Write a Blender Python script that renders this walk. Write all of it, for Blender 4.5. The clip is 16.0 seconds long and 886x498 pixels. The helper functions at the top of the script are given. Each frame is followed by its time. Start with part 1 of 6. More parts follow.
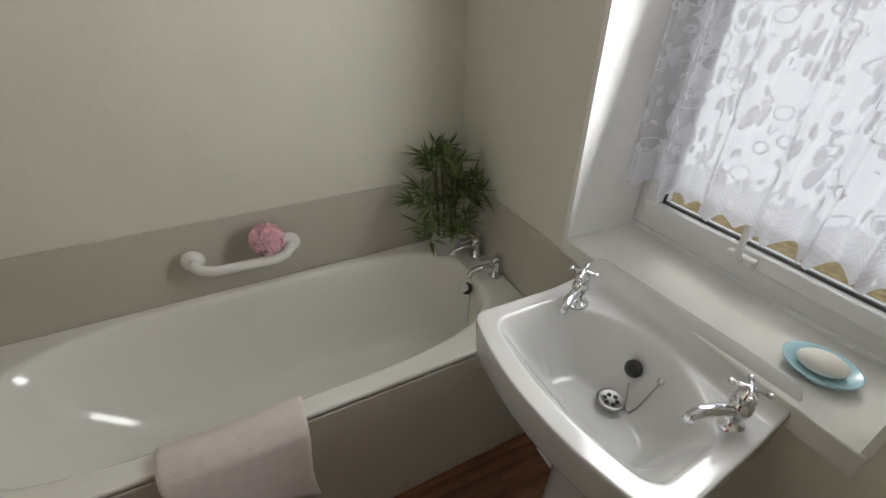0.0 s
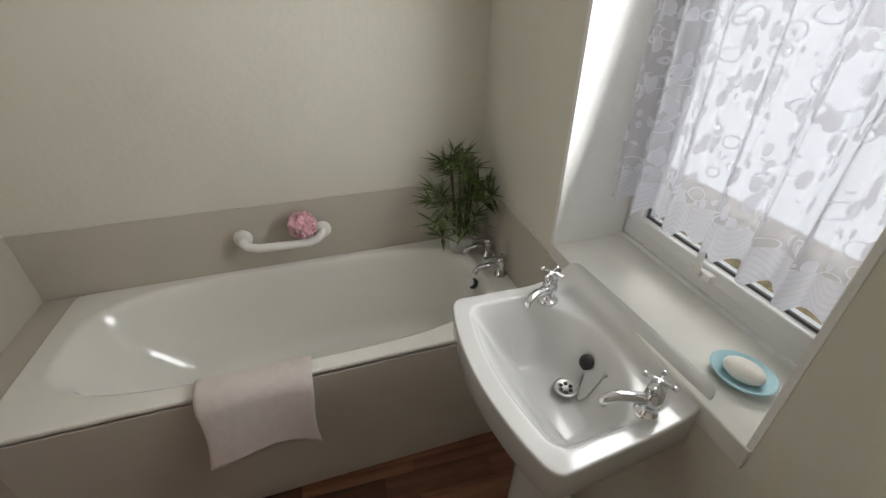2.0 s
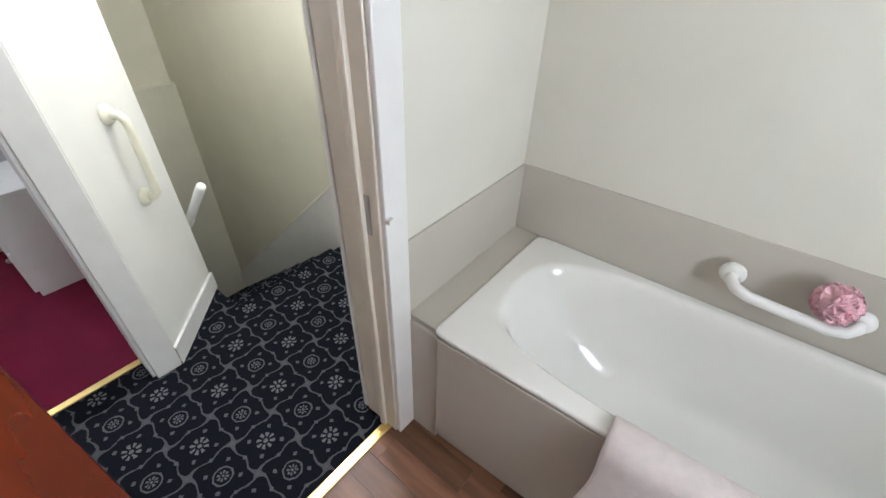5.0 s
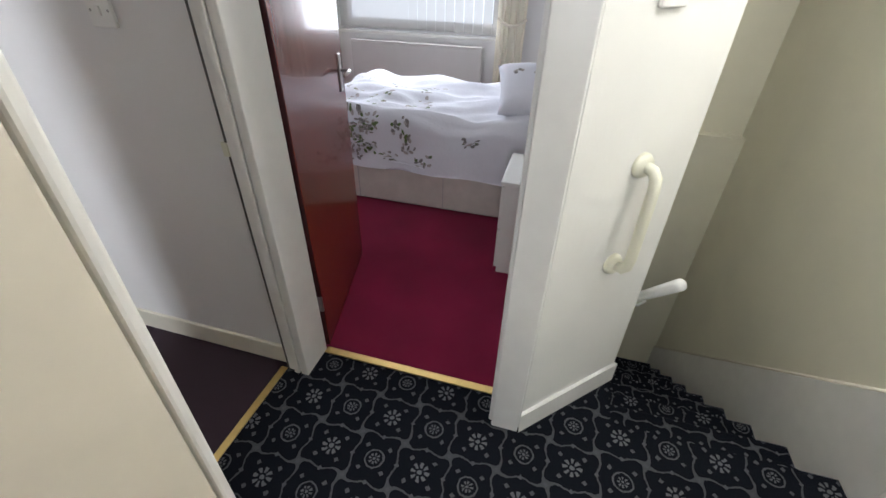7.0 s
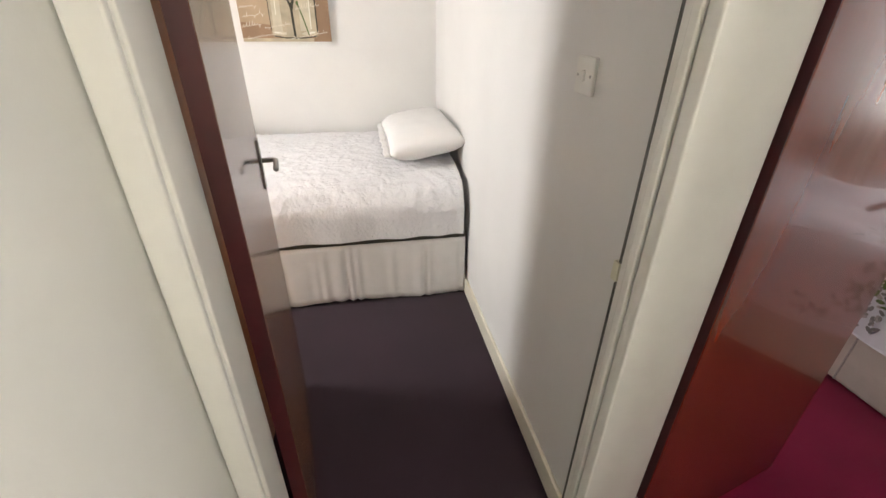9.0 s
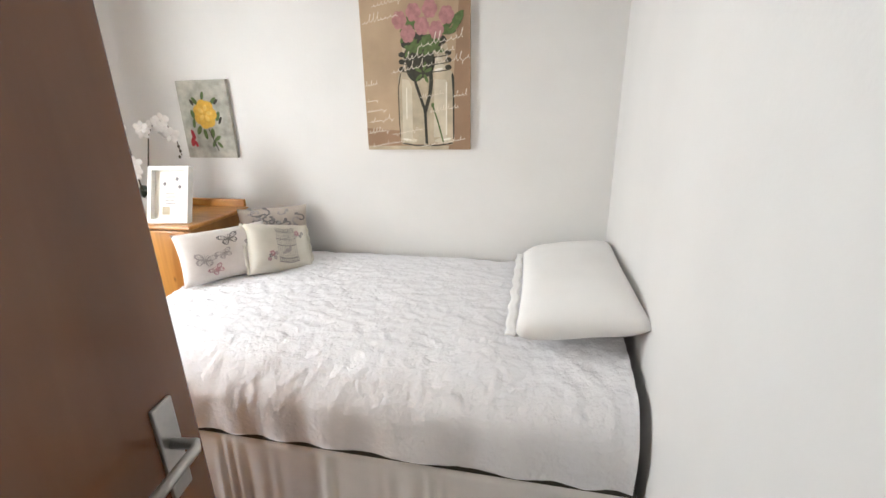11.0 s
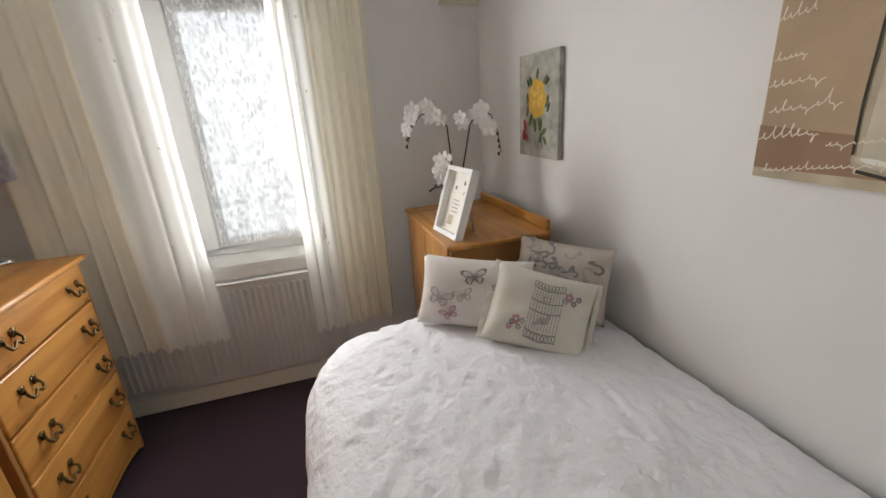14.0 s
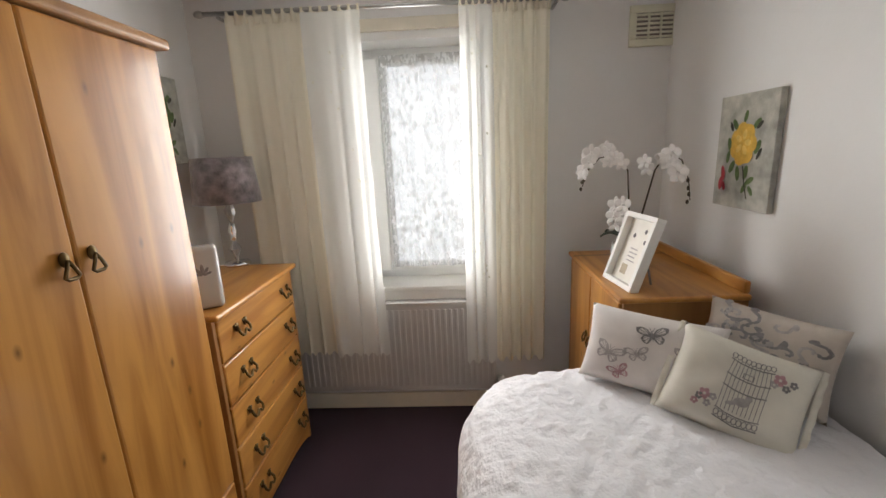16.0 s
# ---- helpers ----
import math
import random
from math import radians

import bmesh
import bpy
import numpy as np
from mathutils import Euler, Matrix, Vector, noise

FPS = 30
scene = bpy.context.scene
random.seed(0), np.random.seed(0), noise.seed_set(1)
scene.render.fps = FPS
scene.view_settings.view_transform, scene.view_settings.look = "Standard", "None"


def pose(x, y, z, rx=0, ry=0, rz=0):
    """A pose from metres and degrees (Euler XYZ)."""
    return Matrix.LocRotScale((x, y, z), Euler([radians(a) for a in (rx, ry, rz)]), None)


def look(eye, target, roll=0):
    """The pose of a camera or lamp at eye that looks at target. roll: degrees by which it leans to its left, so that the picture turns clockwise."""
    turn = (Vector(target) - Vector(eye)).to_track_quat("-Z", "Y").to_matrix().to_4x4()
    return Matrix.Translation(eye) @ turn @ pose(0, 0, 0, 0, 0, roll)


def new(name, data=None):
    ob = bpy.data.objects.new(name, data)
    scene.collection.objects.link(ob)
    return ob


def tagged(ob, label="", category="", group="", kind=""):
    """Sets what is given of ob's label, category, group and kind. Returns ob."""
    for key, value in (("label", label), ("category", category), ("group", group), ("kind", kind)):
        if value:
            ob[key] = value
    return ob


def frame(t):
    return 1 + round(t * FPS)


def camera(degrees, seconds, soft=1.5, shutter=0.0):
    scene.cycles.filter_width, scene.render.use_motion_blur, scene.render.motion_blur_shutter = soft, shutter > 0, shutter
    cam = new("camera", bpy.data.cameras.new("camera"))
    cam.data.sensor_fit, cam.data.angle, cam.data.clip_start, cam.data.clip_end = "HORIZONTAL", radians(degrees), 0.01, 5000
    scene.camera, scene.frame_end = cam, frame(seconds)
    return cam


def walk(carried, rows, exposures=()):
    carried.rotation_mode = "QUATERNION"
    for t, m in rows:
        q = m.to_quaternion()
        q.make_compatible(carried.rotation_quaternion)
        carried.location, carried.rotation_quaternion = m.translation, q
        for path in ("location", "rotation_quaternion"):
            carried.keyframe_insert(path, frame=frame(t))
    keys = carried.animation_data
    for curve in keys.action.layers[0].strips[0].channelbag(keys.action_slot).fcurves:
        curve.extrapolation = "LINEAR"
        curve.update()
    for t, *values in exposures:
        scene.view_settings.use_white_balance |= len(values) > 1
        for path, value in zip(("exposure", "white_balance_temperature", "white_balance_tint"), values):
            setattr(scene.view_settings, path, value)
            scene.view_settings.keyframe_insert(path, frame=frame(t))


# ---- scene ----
cam = camera(92.8, 16.0)

PATH = [
    (0, (-1.969, -0.654, 1.542), (-2.684, -2.189, 0.478), 0.6),
    (0.5, (-1.968, -0.575, 1.561), (-2.511, -2.159, 0.465), 0.5),
    (1, (-2.04, -0.485, 1.59), (-2.369, -2.127, 0.497), 0.6),
    (1.5, (-2.073, -0.45, 1.615), (-2.437, -2.095, 0.536), 0.0),
    (2, (-2.093, -0.439, 1.618), (-2.543, -2.075, 0.56), 0.2),
    (2.5, (-2.083, -0.448, 1.613), (-2.492, -2.086, 0.54), 0.5),
    (3, (-2.052, -0.464, 1.605), (-2.273, -2.118, 0.503), 0.5),
    (3.5, (-1.983, -0.493, 1.595), (-1.97, -2.147, 0.471), 1.2),
    (4, (-1.882, -0.562, 1.595), (-1.602, -2.165, 0.433), 1.5),
    (4.5, (-1.733, -0.636, 1.583), (-1.157, -2.137, 0.394), 1.8),
    (5, (-1.625, -0.723, 1.581), (-0.648, -1.969, 0.36), 1.7),
    (5.2, (-1.594, -0.751, 1.581), (-0.416, -1.819, 0.368), 1.8),
    (7.3, (-0.887, -0.891, 1.463), (0.657, -0.266, 0.355), 1.0),
    (7.5, (-0.828, -0.872, 1.46), (0.674, -0.128, 0.368), 0.7),
    (8, (-0.696, -0.806, 1.451), (0.574, 0.3, 0.373), -0.6),
    (8.5, (-0.56, -0.741, 1.449), (0.207, 0.776, 0.396), 0.5),
    (9, (-0.506, -0.612, 1.458), (-0.175, 1.111, 0.499), 0.6),
    (9.5, (-0.464, -0.401, 1.463), (-0.305, 1.417, 0.645), 0.8),
    (10, (-0.396, -0.153, 1.459), (-0.391, 1.719, 0.755), 0.4),
    (10.2, (-0.365, -0.055, 1.474), (-0.443, 1.83, 0.811), 0.0),
    (12.3, (-0.316, 1.093, 1.524), (-1.28, 2.738, 0.921), -1.3),
    (12.5, (-0.336, 1.18, 1.52), (-1.392, 2.766, 0.912), -1.2),
    (13, (-0.399, 1.336, 1.52), (-1.706, 2.686, 0.837), -2.0),
    (13.5, (-0.454, 1.493, 1.519), (-2.11, 2.424, 0.893), -3.7),
    (14, (-0.493, 1.59, 1.511), (-2.308, 2.129, 0.867), -3.7),
    (14.5, (-0.502, 1.621, 1.516), (-2.4, 1.86, 0.934), -3.5),
    (15, (-0.508, 1.597, 1.525), (-2.444, 1.618, 1.021), -3.6),
    (15.5, (-0.511, 1.555, 1.53), (-2.454, 1.458, 1.064), -2.9),
    (16, (-0.508, 1.486, 1.535), (-2.454, 1.393, 1.084), -2.6),
]
EXPOSURES = [(0, 0.0, 6400, 10), (2.5, 0.15, 6400, 10), (3.5, 0.4, 6500, 10), (4.0, 0.82, 6200, 10), (4.5, 1.05, 5850, 11), (5.2, 1.02, 5700, 11), (7.6, 0.6, 6200, 12), (8.4, 0.85, 6750, 12), (9.0, 1.0, 6650, 11), (9.6, 0.9, 6250, 9), (10.2, 1.0, 6300, 8), (12.3, 0.18, 6250, 10), (13.5, -0.05, 6400, 10), (16, -0.13, 6550, 11)]
walk(cam, [(t, look(eye, target, roll)) for t, eye, target, roll in PATH], EXPOSURES)

# ---- world and light ----
world = bpy.data.worlds.new("overcast_sky")
scene.world = world
world.use_nodes = True
wn = world.node_tree
sky = wn.nodes.new("ShaderNodeTexSky")
sky.sky_type, sky.sun_disc = "NISHITA", False
sky.sun_elevation, sky.sun_rotation = radians(38), radians(250)
wn.links.new(sky.outputs[0], wn.nodes["Background"].inputs[0])
wn.nodes["Background"].inputs[1].default_value = 0.06
sun_data = bpy.data.lights.new("sun", "SUN")
sun_data.energy, sun_data.angle, sun_data.color = 0.8, radians(12), (1.0, 0.96, 0.9)
sun = new("sun", sun_data)
sun.matrix_world = look((-8, -6, 9), (0, 0, 0))


def window_light(name, m, w, h, watts, colour=(1.0, 0.98, 0.95)):
    data = bpy.data.lights.new(name, "AREA")
    data.shape, data.size, data.size_y, data.energy, data.color = "RECTANGLE", w, h, watts, colour
    ob = new(name, data)
    ob.matrix_world = m
    return ob


# daylight in the window openings, and the bright overcast sky beyond the panes
window_light("bathroom_daylight", look((-2.85, -1.10, 1.52), (-1.9, -1.10, 1.69)), 0.42, 0.80, 11.2, (0.99, 0.99, 0.98))
window_light("bathroom_sky", look((-3.7, -1.15, 1.95), (-2.7, -1.15, 1.95)), 2.3, 2.3, 3.6, (0.97, 0.98, 1.0))
window_light("bedroom_daylight", look((-2.79, 1.268, 1.45), (-1.6, 1.268, 1.42)), 0.47, 1.20, 26, (0.99, 0.99, 0.98))
window_light("bedroom_sky", look((-3.7, 1.34, 1.85), (-2.7, 1.34, 1.85)), 2.5, 2.7, 13, (0.97, 0.98, 1.0))
window_light("red_room_daylight", look((2.96, 0.52, 1.47), (2.0, 0.52, 1.35)), 1.45, 1.05, 21, (0.98, 0.99, 1.0))
# the landing's ceiling bulb
bulb = bpy.data.lights.new("landing_bulb", "POINT")
bulb.energy, bulb.shadow_soft_size, bulb.color = 21, 0.07, (1.0, 0.98, 0.935)
new("landing_bulb", bulb).location = (-0.02, -1.62, 2.2)


# ---- materials ----
def mat(name, colour, rough=0.6, metal=0.0, var=0.0, scale=6.0, bump=0.0, bscale=120.0, depth=0.004, coat=0.0, spec=0.5, sheen=0.0, each=0.0):
    """A painted, moulded or woven surface: base colour with two scales of variation and a fine relief."""
    m = bpy.data.materials.new(name)
    m.use_nodes = True
    nt = m.node_tree
    b = nt.nodes["Principled BSDF"]
    b.inputs["Roughness"].default_value, b.inputs["Metallic"].default_value = rough, metal
    b.inputs["Coat Weight"].default_value, b.inputs["Specular IOR Level"].default_value = coat, spec
    b.inputs["Sheen Weight"].default_value = sheen
    b.inputs["Base Color"].default_value = (*colour, 1)
    co = nt.nodes.new("ShaderNodeTexCoord")
    if var or each:
        n1 = nt.nodes.new("ShaderNodeTexNoise")
        n1.inputs["Scale"].default_value, n1.inputs["Detail"].default_value = scale, 6
        nt.links.new(co.outputs["Object"], n1.inputs["Vector"])
        ramp = nt.nodes.new("ShaderNodeMapRange")
        ramp.inputs[1].default_value, ramp.inputs[2].default_value = 0.3, 0.7
        ramp.inputs[3].default_value, ramp.inputs[4].default_value = 1 - var, 1 + var
        nt.links.new(n1.outputs[0], ramp.inputs[0])
        hsv = nt.nodes.new("ShaderNodeHueSaturation")
        hsv.inputs["Color"].default_value = (*colour, 1)
        last = ramp.outputs[0]
        if each:
            info = nt.nodes.new("ShaderNodeObjectInfo")
            er = nt.nodes.new("ShaderNodeMapRange")
            er.inputs[3].default_value, er.inputs[4].default_value = 1 - each, 1 + each
            nt.links.new(info.outputs["Random"], er.inputs[0])
            mul = nt.nodes.new("ShaderNodeMath")
            mul.operation = "MULTIPLY"
            nt.links.new(last, mul.inputs[0])
            nt.links.new(er.outputs[0], mul.inputs[1])
            last = mul.outputs[0]
        nt.links.new(last, hsv.inputs["Value"])
        nt.links.new(hsv.outputs[0], b.inputs["Base Color"])
    if bump:
        n2 = nt.nodes.new("ShaderNodeTexNoise")
        n2.inputs["Scale"].default_value, n2.inputs["Detail"].default_value = bscale, 4
        nt.links.new(co.outputs["Object"], n2.inputs["Vector"])
        bp = nt.nodes.new("ShaderNodeBump")
        bp.inputs["Strength"].default_value, bp.inputs["Distance"].default_value = bump, depth
        nt.links.new(n2.outputs[0], bp.inputs["Height"])
        nt.links.new(bp.outputs[0], b.inputs["Normal"])
    return m


def wood(name, light, dark, rough=0.4, scale=1.0, axis=2, knots=True, coat=0.0, each=0.0):
    """Straight-grained timber; the grain runs along the given axis of the object."""
    m = mat(name, light, rough, coat=coat)
    nt = m.node_tree
    b = nt.nodes["Principled BSDF"]
    co = nt.nodes.new("ShaderNodeTexCoord")
    mp = nt.nodes.new("ShaderNodeMapping")
    s = [9.0 * scale] * 3
    s[axis] = 0.9 * scale
    mp.inputs["Scale"].default_value = s
    nt.links.new(co.outputs["Object"], mp.inputs["Vector"])
    n1 = nt.nodes.new("ShaderNodeTexNoise")
    n1.inputs["Scale"].default_value, n1.inputs["Detail"].default_value, n1.inputs["Distortion"].default_value = 1.6, 8, 1.2 if knots else 0.3
    nt.links.new(mp.outputs[0], n1.inputs["Vector"])
    ramp = nt.nodes.new("ShaderNodeValToRGB")
    ramp.color_ramp.elements[0].position, ramp.color_ramp.elements[0].color = 0.32, (*dark, 1)
    ramp.color_ramp.elements[1].position, ramp.color_ramp.elements[1].color = 0.62, (*light, 1)
    nt.links.new(n1.outputs[0], ramp.inputs[0])
    out = ramp.outputs[0]
    if knots:
        vo = nt.nodes.new("ShaderNodeTexVoronoi")
        vo.voronoi_dimensions = "2D"
        vo.inputs["Scale"].default_value = 3.0
        sp, cb = nt.nodes.new("ShaderNodeSeparateXYZ"), nt.nodes.new("ShaderNodeCombineXYZ")
        mp2 = nt.nodes.new("ShaderNodeMapping")
        s2 = [1.7, 1.0, 1.7]
        s2[axis] = 0.85
        mp2.inputs["Scale"].default_value = s2
        nt.links.new(co.outputs["Object"], mp2.inputs["Vector"])
        nt.links.new(mp2.outputs[0], sp.inputs[0])
        nt.links.new(sp.outputs[0], cb.inputs[0])
        nt.links.new(sp.outputs[2], cb.inputs[1])
        nt.links.new(cb.outputs[0], vo.inputs["Vector"])
        kr = nt.nodes.new("ShaderNodeMapRange")
        kr.inputs[1].default_value, kr.inputs[2].default_value = 0.005, 0.05
        kr.inputs[3].default_value, kr.inputs[4].default_value = 0.9, 0.0
        nt.links.new(vo.outputs["Distance"], kr.inputs[0])
        mx = nt.nodes.new("ShaderNodeMixRGB")
        mx.inputs[2].default_value = (*[c * 0.45 for c in dark], 1)
        nt.links.new(kr.outputs[0], mx.inputs[0])
        nt.links.new(out, mx.inputs[1])
        out = mx.outputs[0]
    if each:
        info = nt.nodes.new("ShaderNodeObjectInfo")
        er = nt.nodes.new("ShaderNodeMapRange")
        er.inputs[3].default_value, er.inputs[4].default_value = 1 - each, 1 + each
        nt.links.new(info.outputs["Random"], er.inputs[0])
        hsv = nt.nodes.new("ShaderNodeHueSaturation")
        nt.links.new(out, hsv.inputs["Color"])
        nt.links.new(er.outputs[0], hsv.inputs["Value"])
        out = hsv.outputs[0]
    nt.links.new(out, b.inputs["Base Color"])
    bp = nt.nodes.new("ShaderNodeBump")
    bp.inputs["Strength"].default_value, bp.inputs["Distance"].default_value = 0.08, 0.002
    nt.links.new(n1.outputs[0], bp.inputs["Height"])
    nt.links.new(bp.outputs[0], b.inputs["Normal"])
    return m


def carpet_patterned(name):
    """Navy-black woven carpet: grey ogee lattice with a pale flower in each cell and small dots between."""
    m = mat(name, (0.01, 0.012, 0.018), 0.95, spec=0.1)
    nt = m.node_tree
    b = nt.nodes["Principled BSDF"]
    co = nt.nodes.new("ShaderNodeTexCoord")
    sep = nt.nodes.new("ShaderNodeSeparateXYZ")
    nz = nt.nodes.new("ShaderNodeTexNoise")
    nz.inputs["Scale"].default_value = 60
    nt.links.new(co.outputs["Object"], nz.inputs["Vector"])
    ad = nt.nodes.new("ShaderNodeVectorMath")
    ad.operation = "MULTIPLY_ADD"
    ad.inputs[1].default_value = (0.010, 0.010, 0.0)
    nt.links.new(nz.outputs["Color"], ad.inputs[0])
    nt.links.new(co.outputs["Object"], ad.inputs[2])
    turn = nt.nodes.new("ShaderNodeMapping")
    turn.inputs["Rotation"].default_value = (0, 0, math.pi / 4)
    turn.inputs["Location"].default_value = (-0.0127, 0.1358, 0)
    nt.links.new(ad.outputs[0], turn.inputs["Vector"])
    nt.links.new(turn.outputs[0], sep.inputs[0])

    def op(kind, a, c=0.0):
        n = nt.nodes.new("ShaderNodeMath")
        n.operation = kind
        for i, v in enumerate((a, c)):
            if isinstance(v, (int, float)):
                n.inputs[i].default_value = v
            else:
                nt.links.new(v, n.inputs[i])
        return n.outputs[0]

    P1, P2 = 0.241, 0.241
    u = op("MULTIPLY", sep.outputs[0], 2 * math.pi / P1)
    v = op("MULTIPLY", sep.outputs[1], 2 * math.pi / P2)
    f = op("ADD", op("COSINE", u), op("COSINE", v))
    wob = op("MULTIPLY", op("MULTIPLY", op("SINE", op("MULTIPLY", u, 2.0)), op("SINE", op("MULTIPLY", v, 2.0))), 0.35)
    f2 = op("ADD", f, wob)
    latt = op("LESS_THAN", op("ABSOLUTE", f2), 0.12)
    ab = op("ABSOLUTE", f)

    def rosette(shift, size):
        a = op("MULTIPLY", op("SUBTRACT", op("FRACT", op("ADD", op("DIVIDE", sep.outputs[0], P1), shift)), 0.5), P1)
        c = op("MULTIPLY", op("SUBTRACT", op("FRACT", op("ADD", op("DIVIDE", sep.outputs[1], P2), shift)), 0.5), P2)
        r = op("SQRT", op("ADD", op("MULTIPLY", a, a), op("MULTIPLY", c, c)))
        petals = op("GREATER_THAN", op("COSINE", op("MULTIPLY", op("ARCTAN2", c, a), 8.0)), -0.1)
        band = op("MULTIPLY", op("GREATER_THAN", r, size * 0.45), op("LESS_THAN", r, size))
        return op("MAXIMUM", op("MULTIPLY", petals, band), op("LESS_THAN", r, size * 0.25)), r

    flower, _ = rosette(0.5, 0.034)
    core, r2 = rosette(0.0, 0.020)
    ring = op("MULTIPLY", op("GREATER_THAN", r2, 0.030), op("LESS_THAN", r2, 0.036))
    dots = op("MULTIPLY", op("GREATER_THAN", op("COSINE", op("MULTIPLY", u, 4.0)), 0.75), op("GREATER_THAN", op("COSINE", op("MULTIPLY", v, 4.0)), 0.75))
    dots = op("MULTIPLY", dots, op("LESS_THAN", ab, 1.25))
    amt = op("MAXIMUM", op("MULTIPLY", latt, 0.42), op("MAXIMUM", op("MULTIPLY", ring, 0.55), op("MAXIMUM", op("MULTIPLY", core, 0.7), op("MAXIMUM", op("MULTIPLY", flower, 0.8), op("MULTIPLY", dots, 0.5)))))
    n3 = nt.nodes.new("ShaderNodeTexNoise")
    n3.inputs["Scale"].default_value = 350
    nt.links.new(co.outputs["Object"], n3.inputs["Vector"])
    amt = op("MULTIPLY", amt, op("ADD", op("MULTIPLY", n3.outputs[0], 1.1), 0.3))
    mx = nt.nodes.new("ShaderNodeMixRGB")
    mx.inputs[1].default_value, mx.inputs[2].default_value = (0.006, 0.007, 0.0105, 1), (0.19, 0.19, 0.19, 1)
    nt.links.new(amt, mx.inputs[0])
    nt.links.new(mx.outputs[0], b.inputs["Base Color"])
    bp = nt.nodes.new("ShaderNodeBump")
    bp.inputs["Strength"].default_value, bp.inputs["Distance"].default_value = 0.6, 0.004
    nt.links.new(n3.outputs[0], bp.inputs["Height"])
    nt.links.new(bp.outputs[0], b.inputs["Normal"])
    return m


def sheer(name, colour, open_=0.4, lace=False, scale=9.0, hem=None, front=0.5, weave=0.55):
    """Thin cloth that lets light through; lace has a denser floral weave."""
    m = bpy.data.materials.new(name)
    m.use_nodes = True
    nt = m.node_tree
    nt.nodes.remove(nt.nodes["Principled BSDF"])
    out = nt.nodes["Material Output"]
    tr, tl, df = (nt.nodes.new(f"ShaderNodeBsdf{k}") for k in ("Transparent", "Translucent", "Diffuse"))
    tl.inputs[0].default_value = df.inputs[0].default_value = (*colour, 1)
    half, mix = nt.nodes.new("ShaderNodeMixShader"), nt.nodes.new("ShaderNodeMixShader")
    half.inputs[0].default_value = front
    nt.links.new(tl.outputs[0], half.inputs[1])
    nt.links.new(df.outputs[0], half.inputs[2])
    nt.links.new(half.outputs[0], mix.inputs[1])
    nt.links.new(tr.outputs[0], mix.inputs[2])
    mix.inputs[0].default_value = open_
    if lace:
        co = nt.nodes.new("ShaderNodeTexCoord")
        flat = nt.nodes.new("ShaderNodeMapping")
        flat.inputs["Scale"].default_value = (0.0, 1.0, 1.0)
        nt.links.new(co.outputs["Object"], flat.inputs["Vector"])

        def op(kind, a, c=0.0):
            n = nt.nodes.new("ShaderNodeMath")
            n.operation = kind
            for i, v in enumerate((a, c)):
                if isinstance(v, (int, float)):
                    n.inputs[i].default_value = v
                else:
                    nt.links.new(v, n.inputs[i])
            return n.outputs[0]

        def petals(turn, size, seed, cut):
            """Scattered long petals that all lean one way."""
            mp = nt.nodes.new("ShaderNodeMapping")
            mp.inputs["Rotation"].default_value = (radians(turn), 0, 0)
            mp.inputs["Scale"].default_value = (0.0, size, size * 0.34)
            mp.inputs["Location"].default_value = (0.0, seed, seed * 0.7)
            nt.links.new(flat.outputs[0], mp.inputs["Vector"])
            vo = nt.nodes.new("ShaderNodeTexVoronoi")
            vo.inputs["Scale"].default_value, vo.inputs["Randomness"].default_value = 1.0, 0.8
            nt.links.new(mp.outputs[0], vo.inputs["Vector"])
            return op("LESS_THAN", vo.outputs["Distance"], cut)

        patch = nt.nodes.new("ShaderNodeTexNoise")
        patch.inputs["Scale"].default_value, patch.inputs["Detail"].default_value = scale * 0.22, 1.5
        nt.links.new(flat.outputs[0], patch.inputs["Vector"])
        here = op("GREATER_THAN", patch.outputs[0], 0.44)
        motif = op("MULTIPLY", op("MAXIMUM", petals(38, scale, 0.0, 0.40), petals(-52, scale * 0.9, 3.3, 0.38)), here)
        ringv = nt.nodes.new("ShaderNodeTexVoronoi")
        ringv.inputs["Scale"].default_value = scale * 0.36
        nt.links.new(flat.outputs[0], ringv.inputs["Vector"])
        ring = op("MULTIPLY", op("LESS_THAN", op("ABSOLUTE", op("SUBTRACT", ringv.outputs["Distance"], 0.36)), 0.028), op("LESS_THAN", patch.outputs[0], 0.60))
        dense = op("MAXIMUM", motif, ring)
        if hem is not None:
            sep = nt.nodes.new("ShaderNodeSeparateXYZ")
            nt.links.new(co.outputs["Object"], sep.inputs[0])
            low = op("LESS_THAN", sep.outputs[2], hem)
            fan = op("GREATER_THAN", op("SINE", op("MULTIPLY", op("ADD", op("MULTIPLY", op("ABSOLUTE", op("SINE", op("MULTIPLY", sep.outputs[1], 58.0))), 0.035), sep.outputs[2]), 420.0)), 0.72)
            dense = op("MAXIMUM", op("MULTIPLY", dense, op("SUBTRACT", 1.0, low)), op("MULTIPLY", low, op("SUBTRACT", 0.75, op("MULTIPLY", fan, 0.28))))
        nt.links.new(op("SUBTRACT", open_, op("MULTIPLY", dense, open_ * weave)), mix.inputs[0])
    nt.links.new(mix.outputs[0], out.inputs[0])
    return m


def clear_glass(name, tint=(0.95, 0.97, 0.97)):
    m = mat(name, tint, 0.02)
    b = m.node_tree.nodes["Principled BSDF"]
    b.inputs["Transmission Weight"].default_value, b.inputs["IOR"].default_value = 1.0, 1.45
    return m


